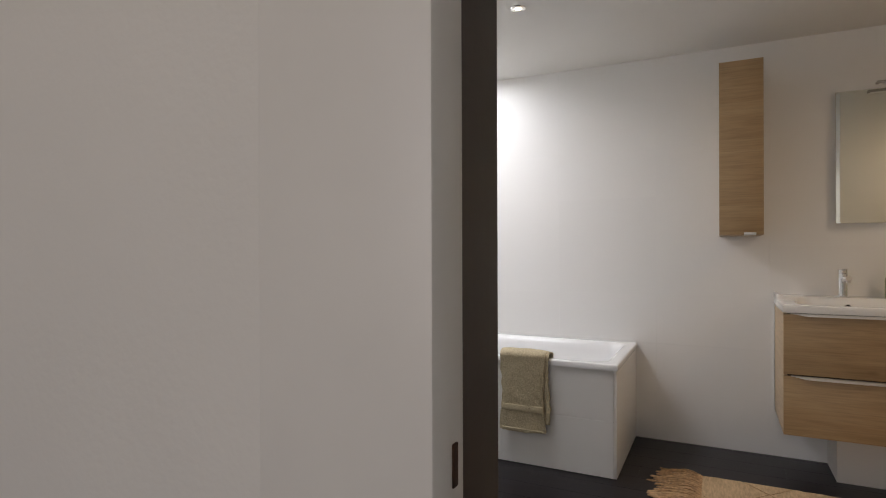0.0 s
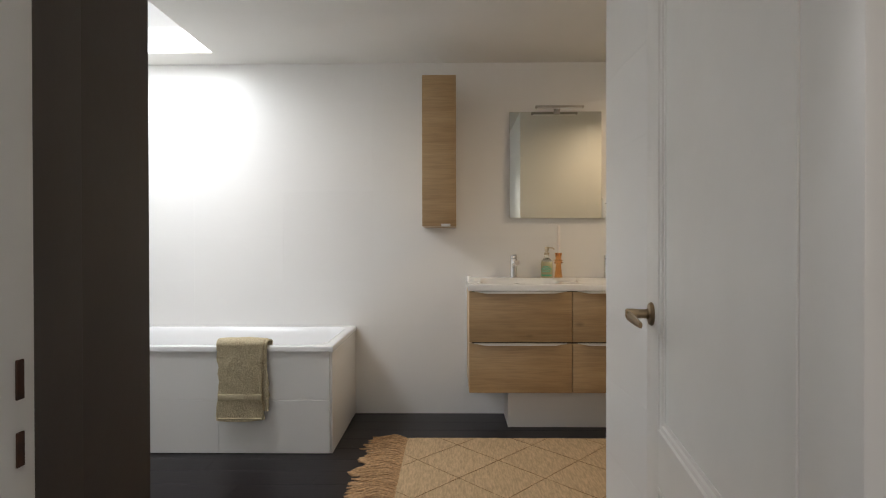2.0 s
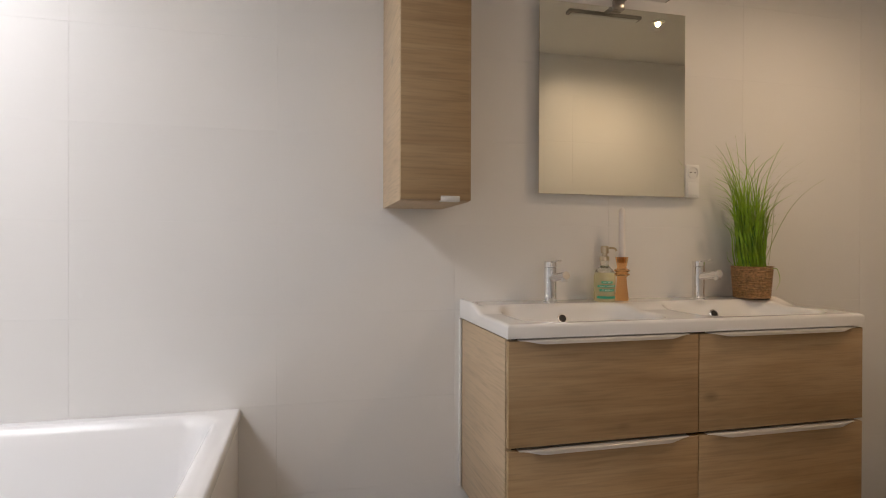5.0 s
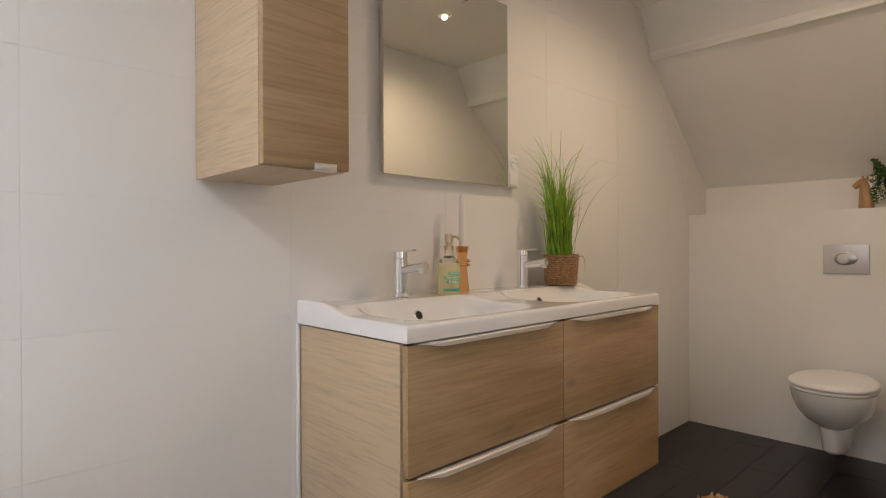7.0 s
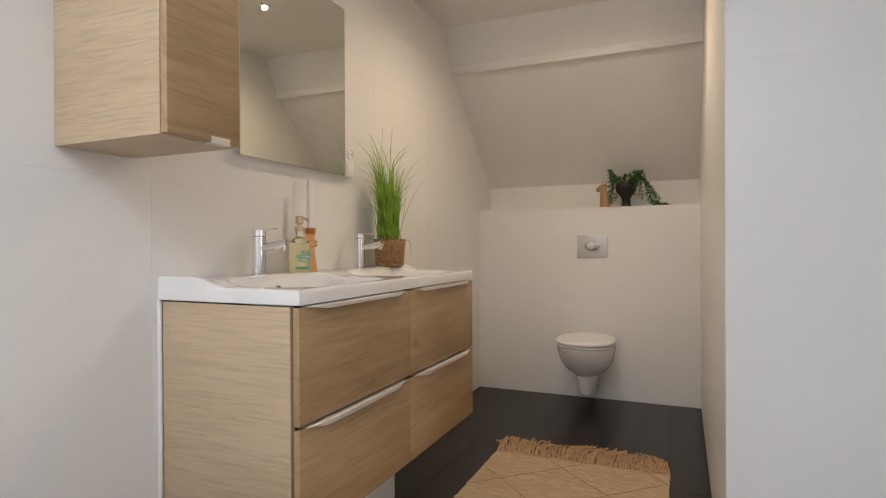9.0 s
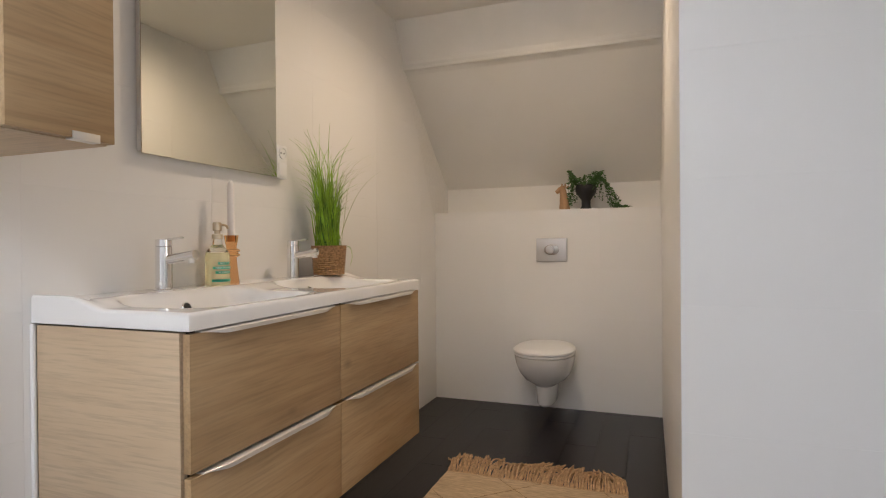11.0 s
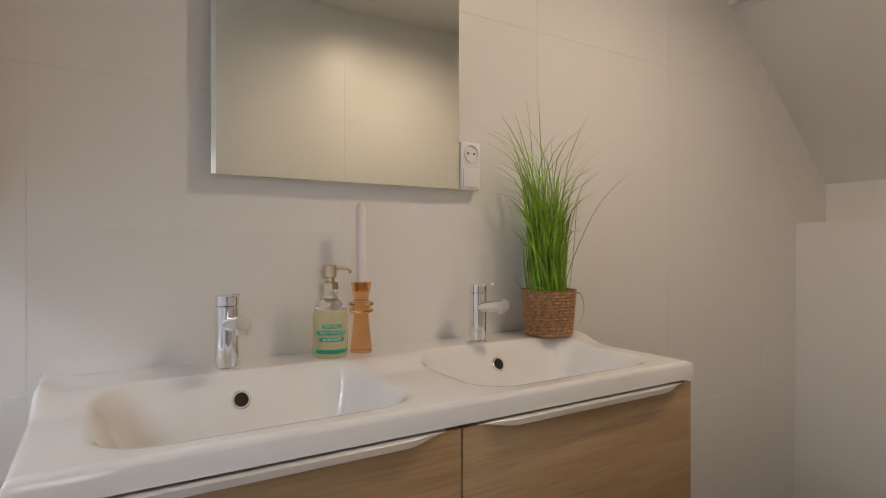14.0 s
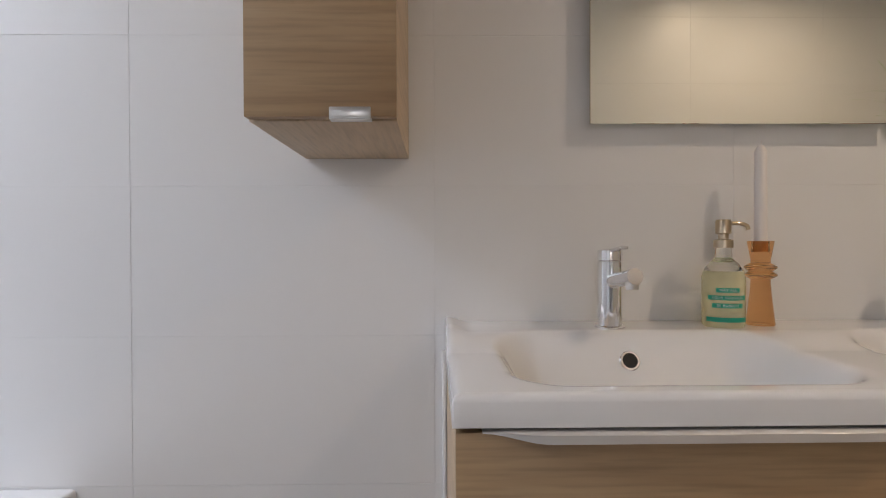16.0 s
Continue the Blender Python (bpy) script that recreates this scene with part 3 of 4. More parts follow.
def bath_bottle(at, height, r, glass, label_text, category, bars):
    t = thing("shampoo_bottle", label_text, category, "bottles on the bath rim", pose(*at))
    part("bottle", lathe([(0.001, 0), (r * 0.94, 0), (r, 0.004), (r, height * 0.50), (r * 0.85, height * 0.60), (r * 0.4, height * 0.68), (r * 0.36, height * 0.74)], n=24), glass, t)
    part("pump", lathe([(0.001, height * 0.72), (r * 0.42, height * 0.72), (r * 0.42, height * 0.83), (r * 0.16, height * 0.84), (r * 0.16, height * 0.93), (r * 0.38, height * 0.94), (r * 0.38, height), (0.001, height)], n=20), CLEAR if glass is CLEAR else GOLD, t)
    for z, w in bars:
        bm = bmesh.new()
        n = 8
        pr = []
        for i in range(n + 1):
            a = radians(-50 - w / 2 + w * i / n)
            pr.append([bm.verts.new(((r + dr) * math.cos(a), (r + dr) * math.sin(a), height * z + dz)) for dr, dz in ((0.0003, 0), (0.0012, 0), (0.0012, 0.006), (0.0003, 0.006))])
        for a, b in zip(pr, pr[1:]):
            for k in range(4):
                bm.faces.new((a[k], a[(k + 1) % 4], b[(k + 1) % 4], b[k]))
        part("printed_bar", bm, BLACK, t)
    return t


bath_bottle((WEST + 0.052, -0.036, 0.568), 0.178, 0.027, BROWN_GLASS, "brown glass pump bottle on the bath rim", "bottle", ((0.30, 70),))
bath_bottle((WEST + 0.030, -0.104, 0.568), 0.135, 0.024, CLEAR, "clear bottle with dark printed label on bath rim", "bottle", ((0.28, 110), (0.36, 80)))

# ---- vanity ----
VX1, VY, V0, V1 = 1.187, -0.462, 0.256, 0.832
MID = 0.586
vanity = thing("vanity_cabinet", "wall-hung oak vanity cabinet with four drawers", "cabinet")
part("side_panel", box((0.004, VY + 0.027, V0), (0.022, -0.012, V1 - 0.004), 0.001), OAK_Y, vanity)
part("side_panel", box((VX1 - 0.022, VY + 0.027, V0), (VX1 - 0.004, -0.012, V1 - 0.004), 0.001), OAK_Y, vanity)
part("carcass", box((0.0225, VY + 0.03, V0 + 0.002), (VX1 - 0.0225, -0.012, 0.69)), DARK_GAP, vanity, "carcass coloured dark for the shade behind the drawers")
# Added strip, coloured as the shade between basin and drawers.
part("gap_shade_strip", box((0.0225, VY + 0.0305, 0.6905), (VX1 - 0.0225, VY + 0.036, V1 - 0.004)), DARK_GAP, vanity, "dark strip added for the shade under the basin")
part("sealant", box((-0.005, -0.0118, V0), (0.0035, -0.001, V1 - 0.001), 0.002), PLASTIC, vanity, "white sealant strip")


def grip(a, b, top):
    """A bent aluminium strip over a drawer's top edge whose front lip fades out towards both ends."""
    bm = bmesh.new()
    rings = []
    n = 44
    for i in range(n + 1):
        x = a + (b - a) * i / n
        f = smoothstep(0, 0.075, min(x - a, b - x))
        p, d = 0.001 + 0.013 * f, 0.0028 + 0.0085 * f
        out = ((VY + 0.016, top), (VY - p + 0.002, top), (VY - p, top - 0.0015), (VY - p, top - d), (VY - p + 0.0016, top - d), (VY - p + 0.0016, top - 0.0022), (VY + 0.016, top - 0.0022))
        rings.append([bm.verts.new((x, y, z)) for y, z in out])
    for r0, r1 in zip(rings, rings[1:]):
        for k in range(7):
            bm.faces.new((r0[k], r0[(k + 1) % 7], r1[(k + 1) % 7], r1[k]))
    bm.faces.new(rings[0][::-1])
    bm.faces.new(rings[-1])
    return bm


for dx0, dx1 in ((0.004, MID - 0.0015), (MID + 0.0015, VX1 - 0.004)):
    for dz0, dz1 in ((V0, 0.533), (0.543, 0.8265)):
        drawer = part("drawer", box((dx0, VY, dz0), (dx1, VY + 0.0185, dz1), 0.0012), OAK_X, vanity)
        part("handle", grip(dx0 + 0.03, dx1 - 0.03, dz1 + 0.0025), ALU, drawer, "satin aluminium grip strip")

# double washbasin
basin = thing("double_washbasin", "white ceramic double washbasin on the oak vanity", "washbasin")
SINKS = (0.309, 0.896)


def basin_top(x, y):
    z = 0.870 + 0.016 * (1 - smoothstep(0.125, 0.235, -y)) * 1.0
    side = max(1 - smoothstep(0.0, 0.045, x), 1 - smoothstep(0.0, 0.045, VX1 - x))
    z += 0.012 * side * (1 - smoothstep(0.10, 0.22, -y))
    for cx in SINKS:
        z -= 0.10 * rounded_depth(x, y, cx, -0.272, 0.235, 0.155, 0.085, 0.075)
        z -= 0.004 * rounded_depth(x, y, cx, -0.272, 0.250, 0.168, 0.095, 0.05)
    return z


bm = slab_with_top(0.0, VX1, VY - 0.003, -0.001, 0.833, basin_top, 170, 74, 0.009)
part("basin", bm, CERAMIC, basin, crease=80)
part("underside", box((0.03, VY + 0.04, 0.70), (1.155, -0.015, 0.76), 0.01), CERAMIC, basin)
for cx in SINKS:
    oy, dd = -0.150, 0.004
    oz = basin_top(cx, oy)
    slope = math.degrees(math.atan2(basin_top(cx, oy + dd) - basin_top(cx, oy - dd), 2 * dd))
    m = pose(cx, oy, oz, slope)
    bm = add_lathe(bmesh.new(), [(0.0118, -0.001), (0.0165, -0.001), (0.0172, 0.0015), (0.0155, 0.0035), (0.0128, 0.0035), (0.0118, 0.001)], n=28, cap=False)
    bmesh.ops.transform(bm, matrix=m, verts=bm.verts)
    ring = part("overflow_ring", bm, CHROME, basin, "chrome overflow ring")
    # No hole is cut: a black disc paints the overflow's shade.
    bm = lathe([(0.001, -0.002), (0.0120, -0.002), (0.0120, 0.0026), (0.001, 0.0026)], n=24)
    bmesh.ops.transform(bm, matrix=m, verts=bm.verts)
    part("overflow_shade_disc", bm, BLACK, ring, "black disc for the shade in the overflow")
    part("drain", lathe([(0.001, 0), (0.03, 0), (0.031, 0.002), (0.02, 0.004), (0.001, 0.004)], (cx, -0.28, 0.7665), 28), CHROME, basin, "chrome drain plug")


def basin_tap(at, turn):
    t = thing("basin_tap", "chrome single-lever basin mixer tap", "tap", "taps on the washbasin", pose(*at, 0, 0, turn))
    part("base_ring", lathe([(0.001, 0), (0.0265, 0), (0.0265, 0.003), (0.023, 0.005), (0.001, 0.005)], n=28), CHROME, t)
    part("body", lathe([(0.001, 0.004), (0.0215, 0.004), (0.0215, 0.1185), (0.0205, 0.1195), (0.001, 0.1195)], n=32), CHROME, t)
    cap = part("cap", lathe([(0.001, 0.1205), (0.0205, 0.1205), (0.0218, 0.1215), (0.0218, 0.139), (0.019, 0.1405), (0.001, 0.1405)], n=32), CHROME, t)
    bm = add_tube(bmesh.new(), [(0, 0.0, 0.083), (0, -0.05, 0.090), (0, -0.098, 0.097)], 0.0135, 16)
    sp = part("spout", bm, CHROME, t)
    bm = bmesh.new()
    add_lathe(bm, [(0.001, -0.014), (0.0105, -0.014), (0.011, 0.0), (0.001, 0.0)], (0, -0.092, 0.090), 20)
    part("aerator", bm, STEEL, sp)
    bm = lathe([(0.001, 0), (0.0132, 0), (0.0142, 0.003), (0.0135, 0.009), (0.001, 0.0095)], n=24)
    bmesh.ops.transform(bm, matrix=pose(0, -0.094, 0.097, 82, 0, 0), verts=bm.verts)
    part("spout_end", bm, CHROME, sp)
    bm = box((-0.008, -0.062, 0.134), (0.008, 0.0, 0.140), 0.0025)
    bmesh.ops.rotate(bm, verts=bm.verts, cent=(0, 0, 0.135), matrix=Matrix.Rotation(radians(-7), 3, "X"))
    part("lever", bm, CHROME, cap)
    return t


basin_tap((0.297, -0.082, 0.8855), 5)
basin_tap((0.885, -0.082, 0.8855), 3)

# stop valve below the vanity
valve = thing("stop_valve", "small dark metal stop valve on the wall", "valve")
part("pipe", tube([(1.09, -0.001, 0.10), (1.09, -0.045, 0.10)], 0.008, 12), LAMP_STEEL, valve)
part("knob", tube([(1.09, -0.046, 0.10), (1.09, -0.066, 0.10)], 0.016, 14), BLACK, valve, "dark round knob")

# boxed-in pipework below
setting("pipe_boxing", box((0.242, -0.268, -0.004), (0.832, 0.004, V0 - 0.002), 0.0015), TILE, "white tiled pipe boxing under the vanity", "boxing")

# mirror with lamp
mirror = thing("wall_mirror", "frameless rectangular mirror above the washbasin", "mirror")
part("backing", box((0.287, -0.0245, 1.272), (0.858, -0.001, 1.935)), GLOSS_WHITE, mirror)
part("glass", box((0.276, -0.030, 1.263), (0.8645, -0.025, 1.943), 0.0008, 1), MIRROR, mirror, smooth=False)
lamp = thing("mirror_lamp", "slim brushed metal mirror lamp, switched off", "lamp")
part("bar", box((0.428, -0.137, 1.944), (0.729, -0.103, 1.957), 0.003), LAMP_STEEL, lamp)
part("clamp", box((0.558, -0.050, 1.928), (0.598, -0.0302, 1.966), 0.003), LAMP_STEEL, lamp)
part("arm", box((0.568, -0.106, 1.949), (0.588, -0.046, 1.957), 0.002), LAMP_STEEL, lamp)
part("diffuser", box((0.44, -0.131, 1.9415), (0.717, -0.109, 1.9438)), PLASTIC, lamp)

# wall cabinet
CX0, CX1, CY, CZ0, CZ1 = -0.266, -0.068, -0.352, 1.202, 2.083
wallcab = thing("wall_cabinet", "tall narrow oak wall cabinet above the bath end", "cabinet")
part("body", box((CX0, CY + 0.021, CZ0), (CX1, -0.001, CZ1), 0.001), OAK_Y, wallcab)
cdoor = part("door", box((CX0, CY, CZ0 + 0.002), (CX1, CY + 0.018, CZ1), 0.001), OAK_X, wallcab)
# Dark filler that paints the shade into the door seam.
part("gap", box((CX0 + 0.004, CY + 0.0182, CZ0 + 0.006), (CX1 - 0.004, CY + 0.0208, CZ1 - 0.006)), DARK_GAP, wallcab)
bm = box((CX1 - 0.087, CY - 0.004, CZ0 + 0.0005), (CX1 - 0.033, CY - 0.001, CZ0 + 0.014), 0.001)
add_box(bm, (CX1 - 0.087, CY - 0.004, CZ0 - 0.002), (CX1 - 0.033, CY + 0.016, CZ0 + 0.0012), 0.0008)
part("handle", bm, STEEL, cdoor, "small aluminium finger grip")

# socket
socket = thing("wall_socket", "white double socket and switch plate beside the mirror", "socket")
part("plate", box((0.870, -0.028, 1.263), (0.932, -0.001, 1.387), 0.005, 3), PLASTIC, socket)
sbm = add_lathe(bmesh.new(), [(0.0215, -0.001), (0.0225, 0.003), (0.0225, 0.0045), (0.0200, 0.0045), (0.0190, 0.0008), (0.001, 0.0006)], n=28, cap=False)
bmesh.ops.transform(sbm, matrix=pose(0.901, -0.0285, 1.357, 90), verts=sbm.verts)
part("socket_well", sbm, PLASTIC, socket)
# Black dots on the closed plate, painted as the shade in its pin holes.
for dx in (-0.0095, 0.0095):
    bm = lathe([(0.001, 0), (0.0026, 0), (0.0026, 0.002), (0.001, 0.002)], n=12)
    bmesh.ops.transform(bm, matrix=pose(0.901 + dx, -0.0285, 1.357, 90), verts=bm.verts)
    part("pin_shade_dot", bm, BLACK, socket, "black dot for the shade in a pin hole")
part("rocker", box((0.877, -0.0315, 1.271), (0.925, -0.0275, 1.319), 0.0015), PLASTIC, socket)

# soap bottle
soap = thing("soap_dispenser", "clear glass soap dispenser with green label tape", "soap dispenser", at=pose(0.507, -0.075, 0.8855))
RB = 0.0365
part("bottle", lathe([(0.001, 0), (RB - 0.003, 0), (RB, 0.005), (RB, 0.088), (RB * 0.93, 0.101), (0.001, 0.1012)], n=40), LIQUID, soap, "glass body filled with pale yellow soap")
part("neck", lathe([(0.001, 0.1016), (RB * 0.925, 0.1016), (RB * 0.72, 0.113), (0.015, 0.124), (0.0135, 0.142), (0.001, 0.142)], n=40), CLEAR, soap, "clear glass neck")
pump = part("pump", lathe([(0.001, 0.143), (0.0165, 0.143), (0.0165, 0.157), (0.009, 0.159), (0.009, 0.167), (0.0135, 0.169), (0.0135, 0.190), (0.012, 0.194), (0.001, 0.194)], n=28), GOLD, soap, "champagne metal pump")
part("nozzle", tube(smooth_path([(0.008, 0, 0.187), (0.03, 0, 0.187), (0.043, 0, 0.183), (0.046, 0, 0.176)], 5), 0.0037, 10), GOLD, pump)


def bend_band(z0, z1, deg, mid):
    bm = bmesh.new()
    n = max(6, int(deg / 6))
    rows = []
    for i in range(n + 1):
        a = radians(mid - deg / 2 + deg * i / n)
        rows.append([bm.verts.new(((RB + dr) * math.cos(a), (RB + dr) * math.sin(a), z)) for dr, z in ((0.0002, z0), (0.0009, z0), (0.0009, z1), (0.0002, z1))])
    for a, b in zip(rows, rows[1:]):
        for k in range(4):
            bm.faces.new((a[k], a[(k + 1) % 4], b[(k + 1) % 4], b[k]))
    bm.faces.new(rows[0])
    bm.faces.new(rows[-1][::-1])
    return bm


FACE = -105
for z, deg, words in ((0.064, 62, "MAY ALL"), (0.0505, 108, "YOUR TROUBLES"), (0.0365, 84, "BE BUBBLES"), (0.0115, 118, "")):
    tape = part("label_tape", bend_band(z, z + 0.0082, deg, FACE), LABEL_GREEN, soap, "green embossed label tape")
    if words:
        cu = bpy.data.curves.new("words", "FONT")
        cu.body, cu.size, cu.align_x, cu.space_character = words, 0.0062, "CENTER", 1.15
        tmp = new("words", cu)
        me = bpy.data.meshes.new_from_object(tmp.evaluated_get(bpy.context.evaluated_depsgraph_get()))
        bpy.data.objects.remove(tmp)
        for v in me.vertices:
            a = radians(FACE) + v.co.x / RB
            v.co = ((RB + 0.0012) * math.cos(a), (RB + 0.0012) * math.sin(a), z + 0.0022 + v.co.y)
        me.materials.append(LABEL_WHITE)
        o = new("lettering", me)
        o.parent = tape

# candle in holder
holder = thing("candle_holder", "turned peach glass candle holder on the basin", "candle holder", at=pose(0.583, -0.062, 0.8855))
part("stem", lathe([(0.001, 0), (0.0235, 0), (0.0245, 0.003), (0.0185, 0.055), (0.0165, 0.080), (0.0165, 0.084), (0.0275, 0.091), (0.0275, 0.094), (0.0195, 0.099), (0.0275, 0.105), (0.0275, 0.108), (0.0165, 0.115),
                    (0.0165, 0.120), (0.0225, 0.153), (0.0225, 0.155), (0.0125, 0.155), (0.0125, 0.135), (0.001, 0.135)], n=36), AMBER, holder)
candle = thing("candle", "plain white dinner candle in a glass holder", "candle", at=pose(0.583, -0.062, 1.021))
part("wax", lathe([(0.001, 0), (0.0115, 0), (0.0105, 0.185), (0.005, 0.195), (0.001, 0.196)], n=24), WAX, candle)
part("wick", tube([(0, 0, 0.195), (0.0015, 0, 0.204)], 0.0009, 6), WAX, candle)

# grass plant in a woven pot
plant = thing("potted_grass", "tall green ornamental grass in a woven basket pot", "plant", at=pose(1.098, -0.105, 0.8855))
prof = []
for k in range(15):
    z = 0.004 + 0.113 * k / 14
    r = 0.062 + 0.009 * (k / 14)
    prof += [(r - 0.0022, z), (r + 0.0022, z + 0.004)]
prof += [(0.066, 0.121), (0.064, 0.114), (0.061, 0.09), (0.001, 0.09)]
part("basket", lathe([(0.001, 0)] + prof, n=48), BASKET, plant, "brown woven seagrass basket")
part("soil", lathe([(0.001, 0.086), (0.060, 0.086), (0.056, 0.098), (0.001, 0.103)], n=24), SOIL, plant)


def blades(count, hmin, hmax, lean, width, seed, bow=0.45, side_pull=-0.05):
    """Grass blades in loose tufts: each leans with its tuft, thins out and droops at the tip."""
    r = random.Random(seed)
    bm = bmesh.new()
    tufts = [(r.uniform(0, 2 * math.pi), 0.034 * math.sqrt(r.random()), r.uniform(0.4, 1.0)) for _ in range(max(6, count // 14))]
    for i in range(count):
        ta, tr, tl = tufts[i % len(tufts)]
        base = Vector((tr * math.cos(ta) + r.gauss(0, 0.009), tr * math.sin(ta) + r.gauss(0, 0.009), 0.095))
        h = r.uniform(hmin, hmax) * (0.75 + 0.25 * tl)
        b = ta + r.gauss(0, 1.2)
        ln = lean * tl * h * r.uniform(0.2, 1.1)
        if math.sin(b) > 0:
            ln *= 0.45
        droop = r.uniform(0.02, 0.12) if r.random() > bow else r.uniform(0.18, 0.42)
        w = width * r.uniform(0.55, 1.2)
        turn = b + r.uniform(0.4, 2.4)
        side = Vector((-math.sin(turn), math.cos(turn), 0))
        kink = r.uniform(-1, 1) * 0.018
        prev = None
        for k in range(11):
            s = k / 10
            tip = max(0.0, s - 0.62) / 0.38
            out = ln * (0.45 * s + 0.55 * s * s) + droop * h * 0.75 * tip ** 1.6
            up = h * s - droop * h * 0.55 * tip ** 2.4
            p = base + Vector((math.cos(b) * out + side_pull * h * s * s + kink * math.sin(6 * s), math.sin(b) * out + kink * math.sin(5 * s + 1), up))
            p.y = min(p.y, 0.098)
            ww = w * min(1.0, 0.55 + 1.5 * s) * (1 - s ** 2.0) + 0.00025
            cur = (bm.verts.new(p - side * ww), bm.verts.new(p + Vector((math.cos(b), math.sin(b), 0.3)) * ww * 0.4), bm.verts.new(p + side * ww))
            if prev:
                bm.faces.new((prev[0], prev[1], cur[1], cur[0]))
                bm.faces.new((prev[1], prev[2], cur[2], cur[1]))
            prev = cur
    return bm


tagged(part("grass_blades", blades(240, 0.20, 0.40, 0.26, 0.0030, 11), GRASS, plant), kind="stuff")
tagged(part("inner_blades", blades(190, 0.13, 0.32, 0.22, 0.0028, 12), GRASS_DARK, plant), kind="stuff")
tagged(part("tall_blades", blades(60, 0.40, 0.53, 0.17, 0.0026, 17, 0.6, -0.11), GRASS, plant), kind="stuff")
tagged(part("wispy_blades", blades(34, 0.30, 0.48, 0.50, 0.0009, 15, 0.9), GRASS_TIP, plant), kind="stuff")
bm = bmesh.new()
for run in ([(-0.02, -0.02, 0.10), (-0.05, -0.035, 0.17), (-0.10, -0.05, 0.235), (-0.17, -0.055, 0.285)],
            [(-0.03, -0.03, 0.10), (-0.07, -0.05, 0.13), (-0.125, -0.05, 0.128), (-0.145, -0.045, 0.15), (-0.148, -0.045, 0.175)],
            [(0.02, -0.04, 0.10), (0.035, -0.075, 0.115), (0.045, -0.082, 0.075), (0.03, -0.082, 0.04)]):
    pts = smooth_path(run, 6)
    add_tube(bm, pts, 0.0013, 5, [1.2 - 0.9 * i / (len(pts) - 1) for i in range(len(pts))])
tagged(part("stray_blades", bm, GRASS, plant), kind="stuff")

# ---- toilet ----
TY = -0.768
toilet = thing("toilet", "white wall-hung toilet with closed lid", "toilet")


def oval(n, x_back, x_front, half, power=2.3):
    """Plan outline of a seat: straight at the back, round at the front."""
    pts = []
    for i in range(n):
        a = 2 * math.pi * i / n
        c, s = math.cos(a), math.sin(a)
        e = 2 / power
        ux, uy = abs(c) ** e * (1 if c > 0 else -1), abs(s) ** e * (1 if s > 0 else -1)
        cx = x_front + (x_back - x_front) * 0.46
        x = cx + ux * ((x_back - cx) if ux > 0 else (cx - x_front))
        pts.append((x, TY + uy * half))
    return pts


def loft(sections):
    bm = bmesh.new()
    rings = [[bm.verts.new((x, y, z)) for x, y in pts] for pts, z in sections]
    n = len(rings[0])
    for a, b in zip(rings, rings[1:]):
        for i in range(n):
            bm.faces.new((a[i], a[(i + 1) % n], b[(i + 1) % n], b[i]))
    bm.faces.new(rings[0][::-1])
    bm.faces.new(rings[-1])
    return bm


N = 56
FX = 2.09
part("bowl", loft([(oval(N, EAST, 2.29, 0.030), 0.083), (oval(N, EAST, 2.26, 0.045), 0.087), (oval(N, EAST, 2.242, 0.054), 0.102), (oval(N, EAST, 2.235, 0.058), 0.17), (oval(N, EAST, 2.235, 0.064), 0.205), (oval(N, EAST, 2.215, 0.082), 0.220),
                   (oval(N, EAST, 2.175, 0.120), 0.243), (oval(N, EAST, 2.135, 0.146), 0.285), (oval(N, EAST, 2.105, 0.159), 0.33), (oval(N, EAST, FX + 0.002, 0.166), 0.372), (oval(N, EAST, FX, 0.167), 0.384), (oval(N, EAST, FX + 0.01, 0.158), 0.388)]), CERAMIC, toilet)
part("seat", loft([(oval(N, EAST - 0.05, FX + 0.004, 0.162), 0.389), (oval(N, EAST - 0.05, FX - 0.002, 0.168), 0.393), (oval(N, EAST - 0.05, FX - 0.002, 0.168), 0.400), (oval(N, EAST - 0.05, FX + 0.004, 0.160), 0.4025)]), PLASTIC, toilet)
part("lid", loft([(oval(N, EAST - 0.045, FX + 0.002, 0.164), 0.4065), (oval(N, EAST - 0.045, FX - 0.004, 0.170), 0.4095), (oval(N, EAST - 0.045, FX - 0.003, 0.169), 0.417), (oval(N, EAST - 0.05, FX + 0.012, 0.158), 0.425), (oval(N, EAST - 0.07, FX + 0.05, 0.125), 0.428)]), PLASTIC, toilet)
plate = thing("flush_plate", "satin grey flush plate with an oval button", "flush plate")
part("plate", box((EAST - 0.012, -0.862, 0.898), (EAST - 0.001, -0.673, 1.043), 0.004, 3), SATIN, plate)
bm = lathe([(0.001, 0), (0.045, 0), (0.044, 0.003), (0.040, 0.0045), (0.001, 0.0045)], n=36)
bmesh.ops.transform(bm, matrix=pose(EAST - 0.0125, -0.768, 0.972, 0, -90, 0) @ Matrix.Diagonal((0.72, 1.05, 1, 1)), verts=bm.verts)
part("button", bm, LAMP_STEEL, plate)
bm = lathe([(0.001, 0), (0.026, 0), (0.025, 0.003), (0.001, 0.006)], n=32)
bmesh.ops.transform(bm, matrix=pose(EAST - 0.017, -0.758, 0.972, 0, -90, 0) @ Matrix.Diagonal((1.0, 0.95, 1, 1)), verts=bm.verts)
part("small_button", bm, SATIN, plate)

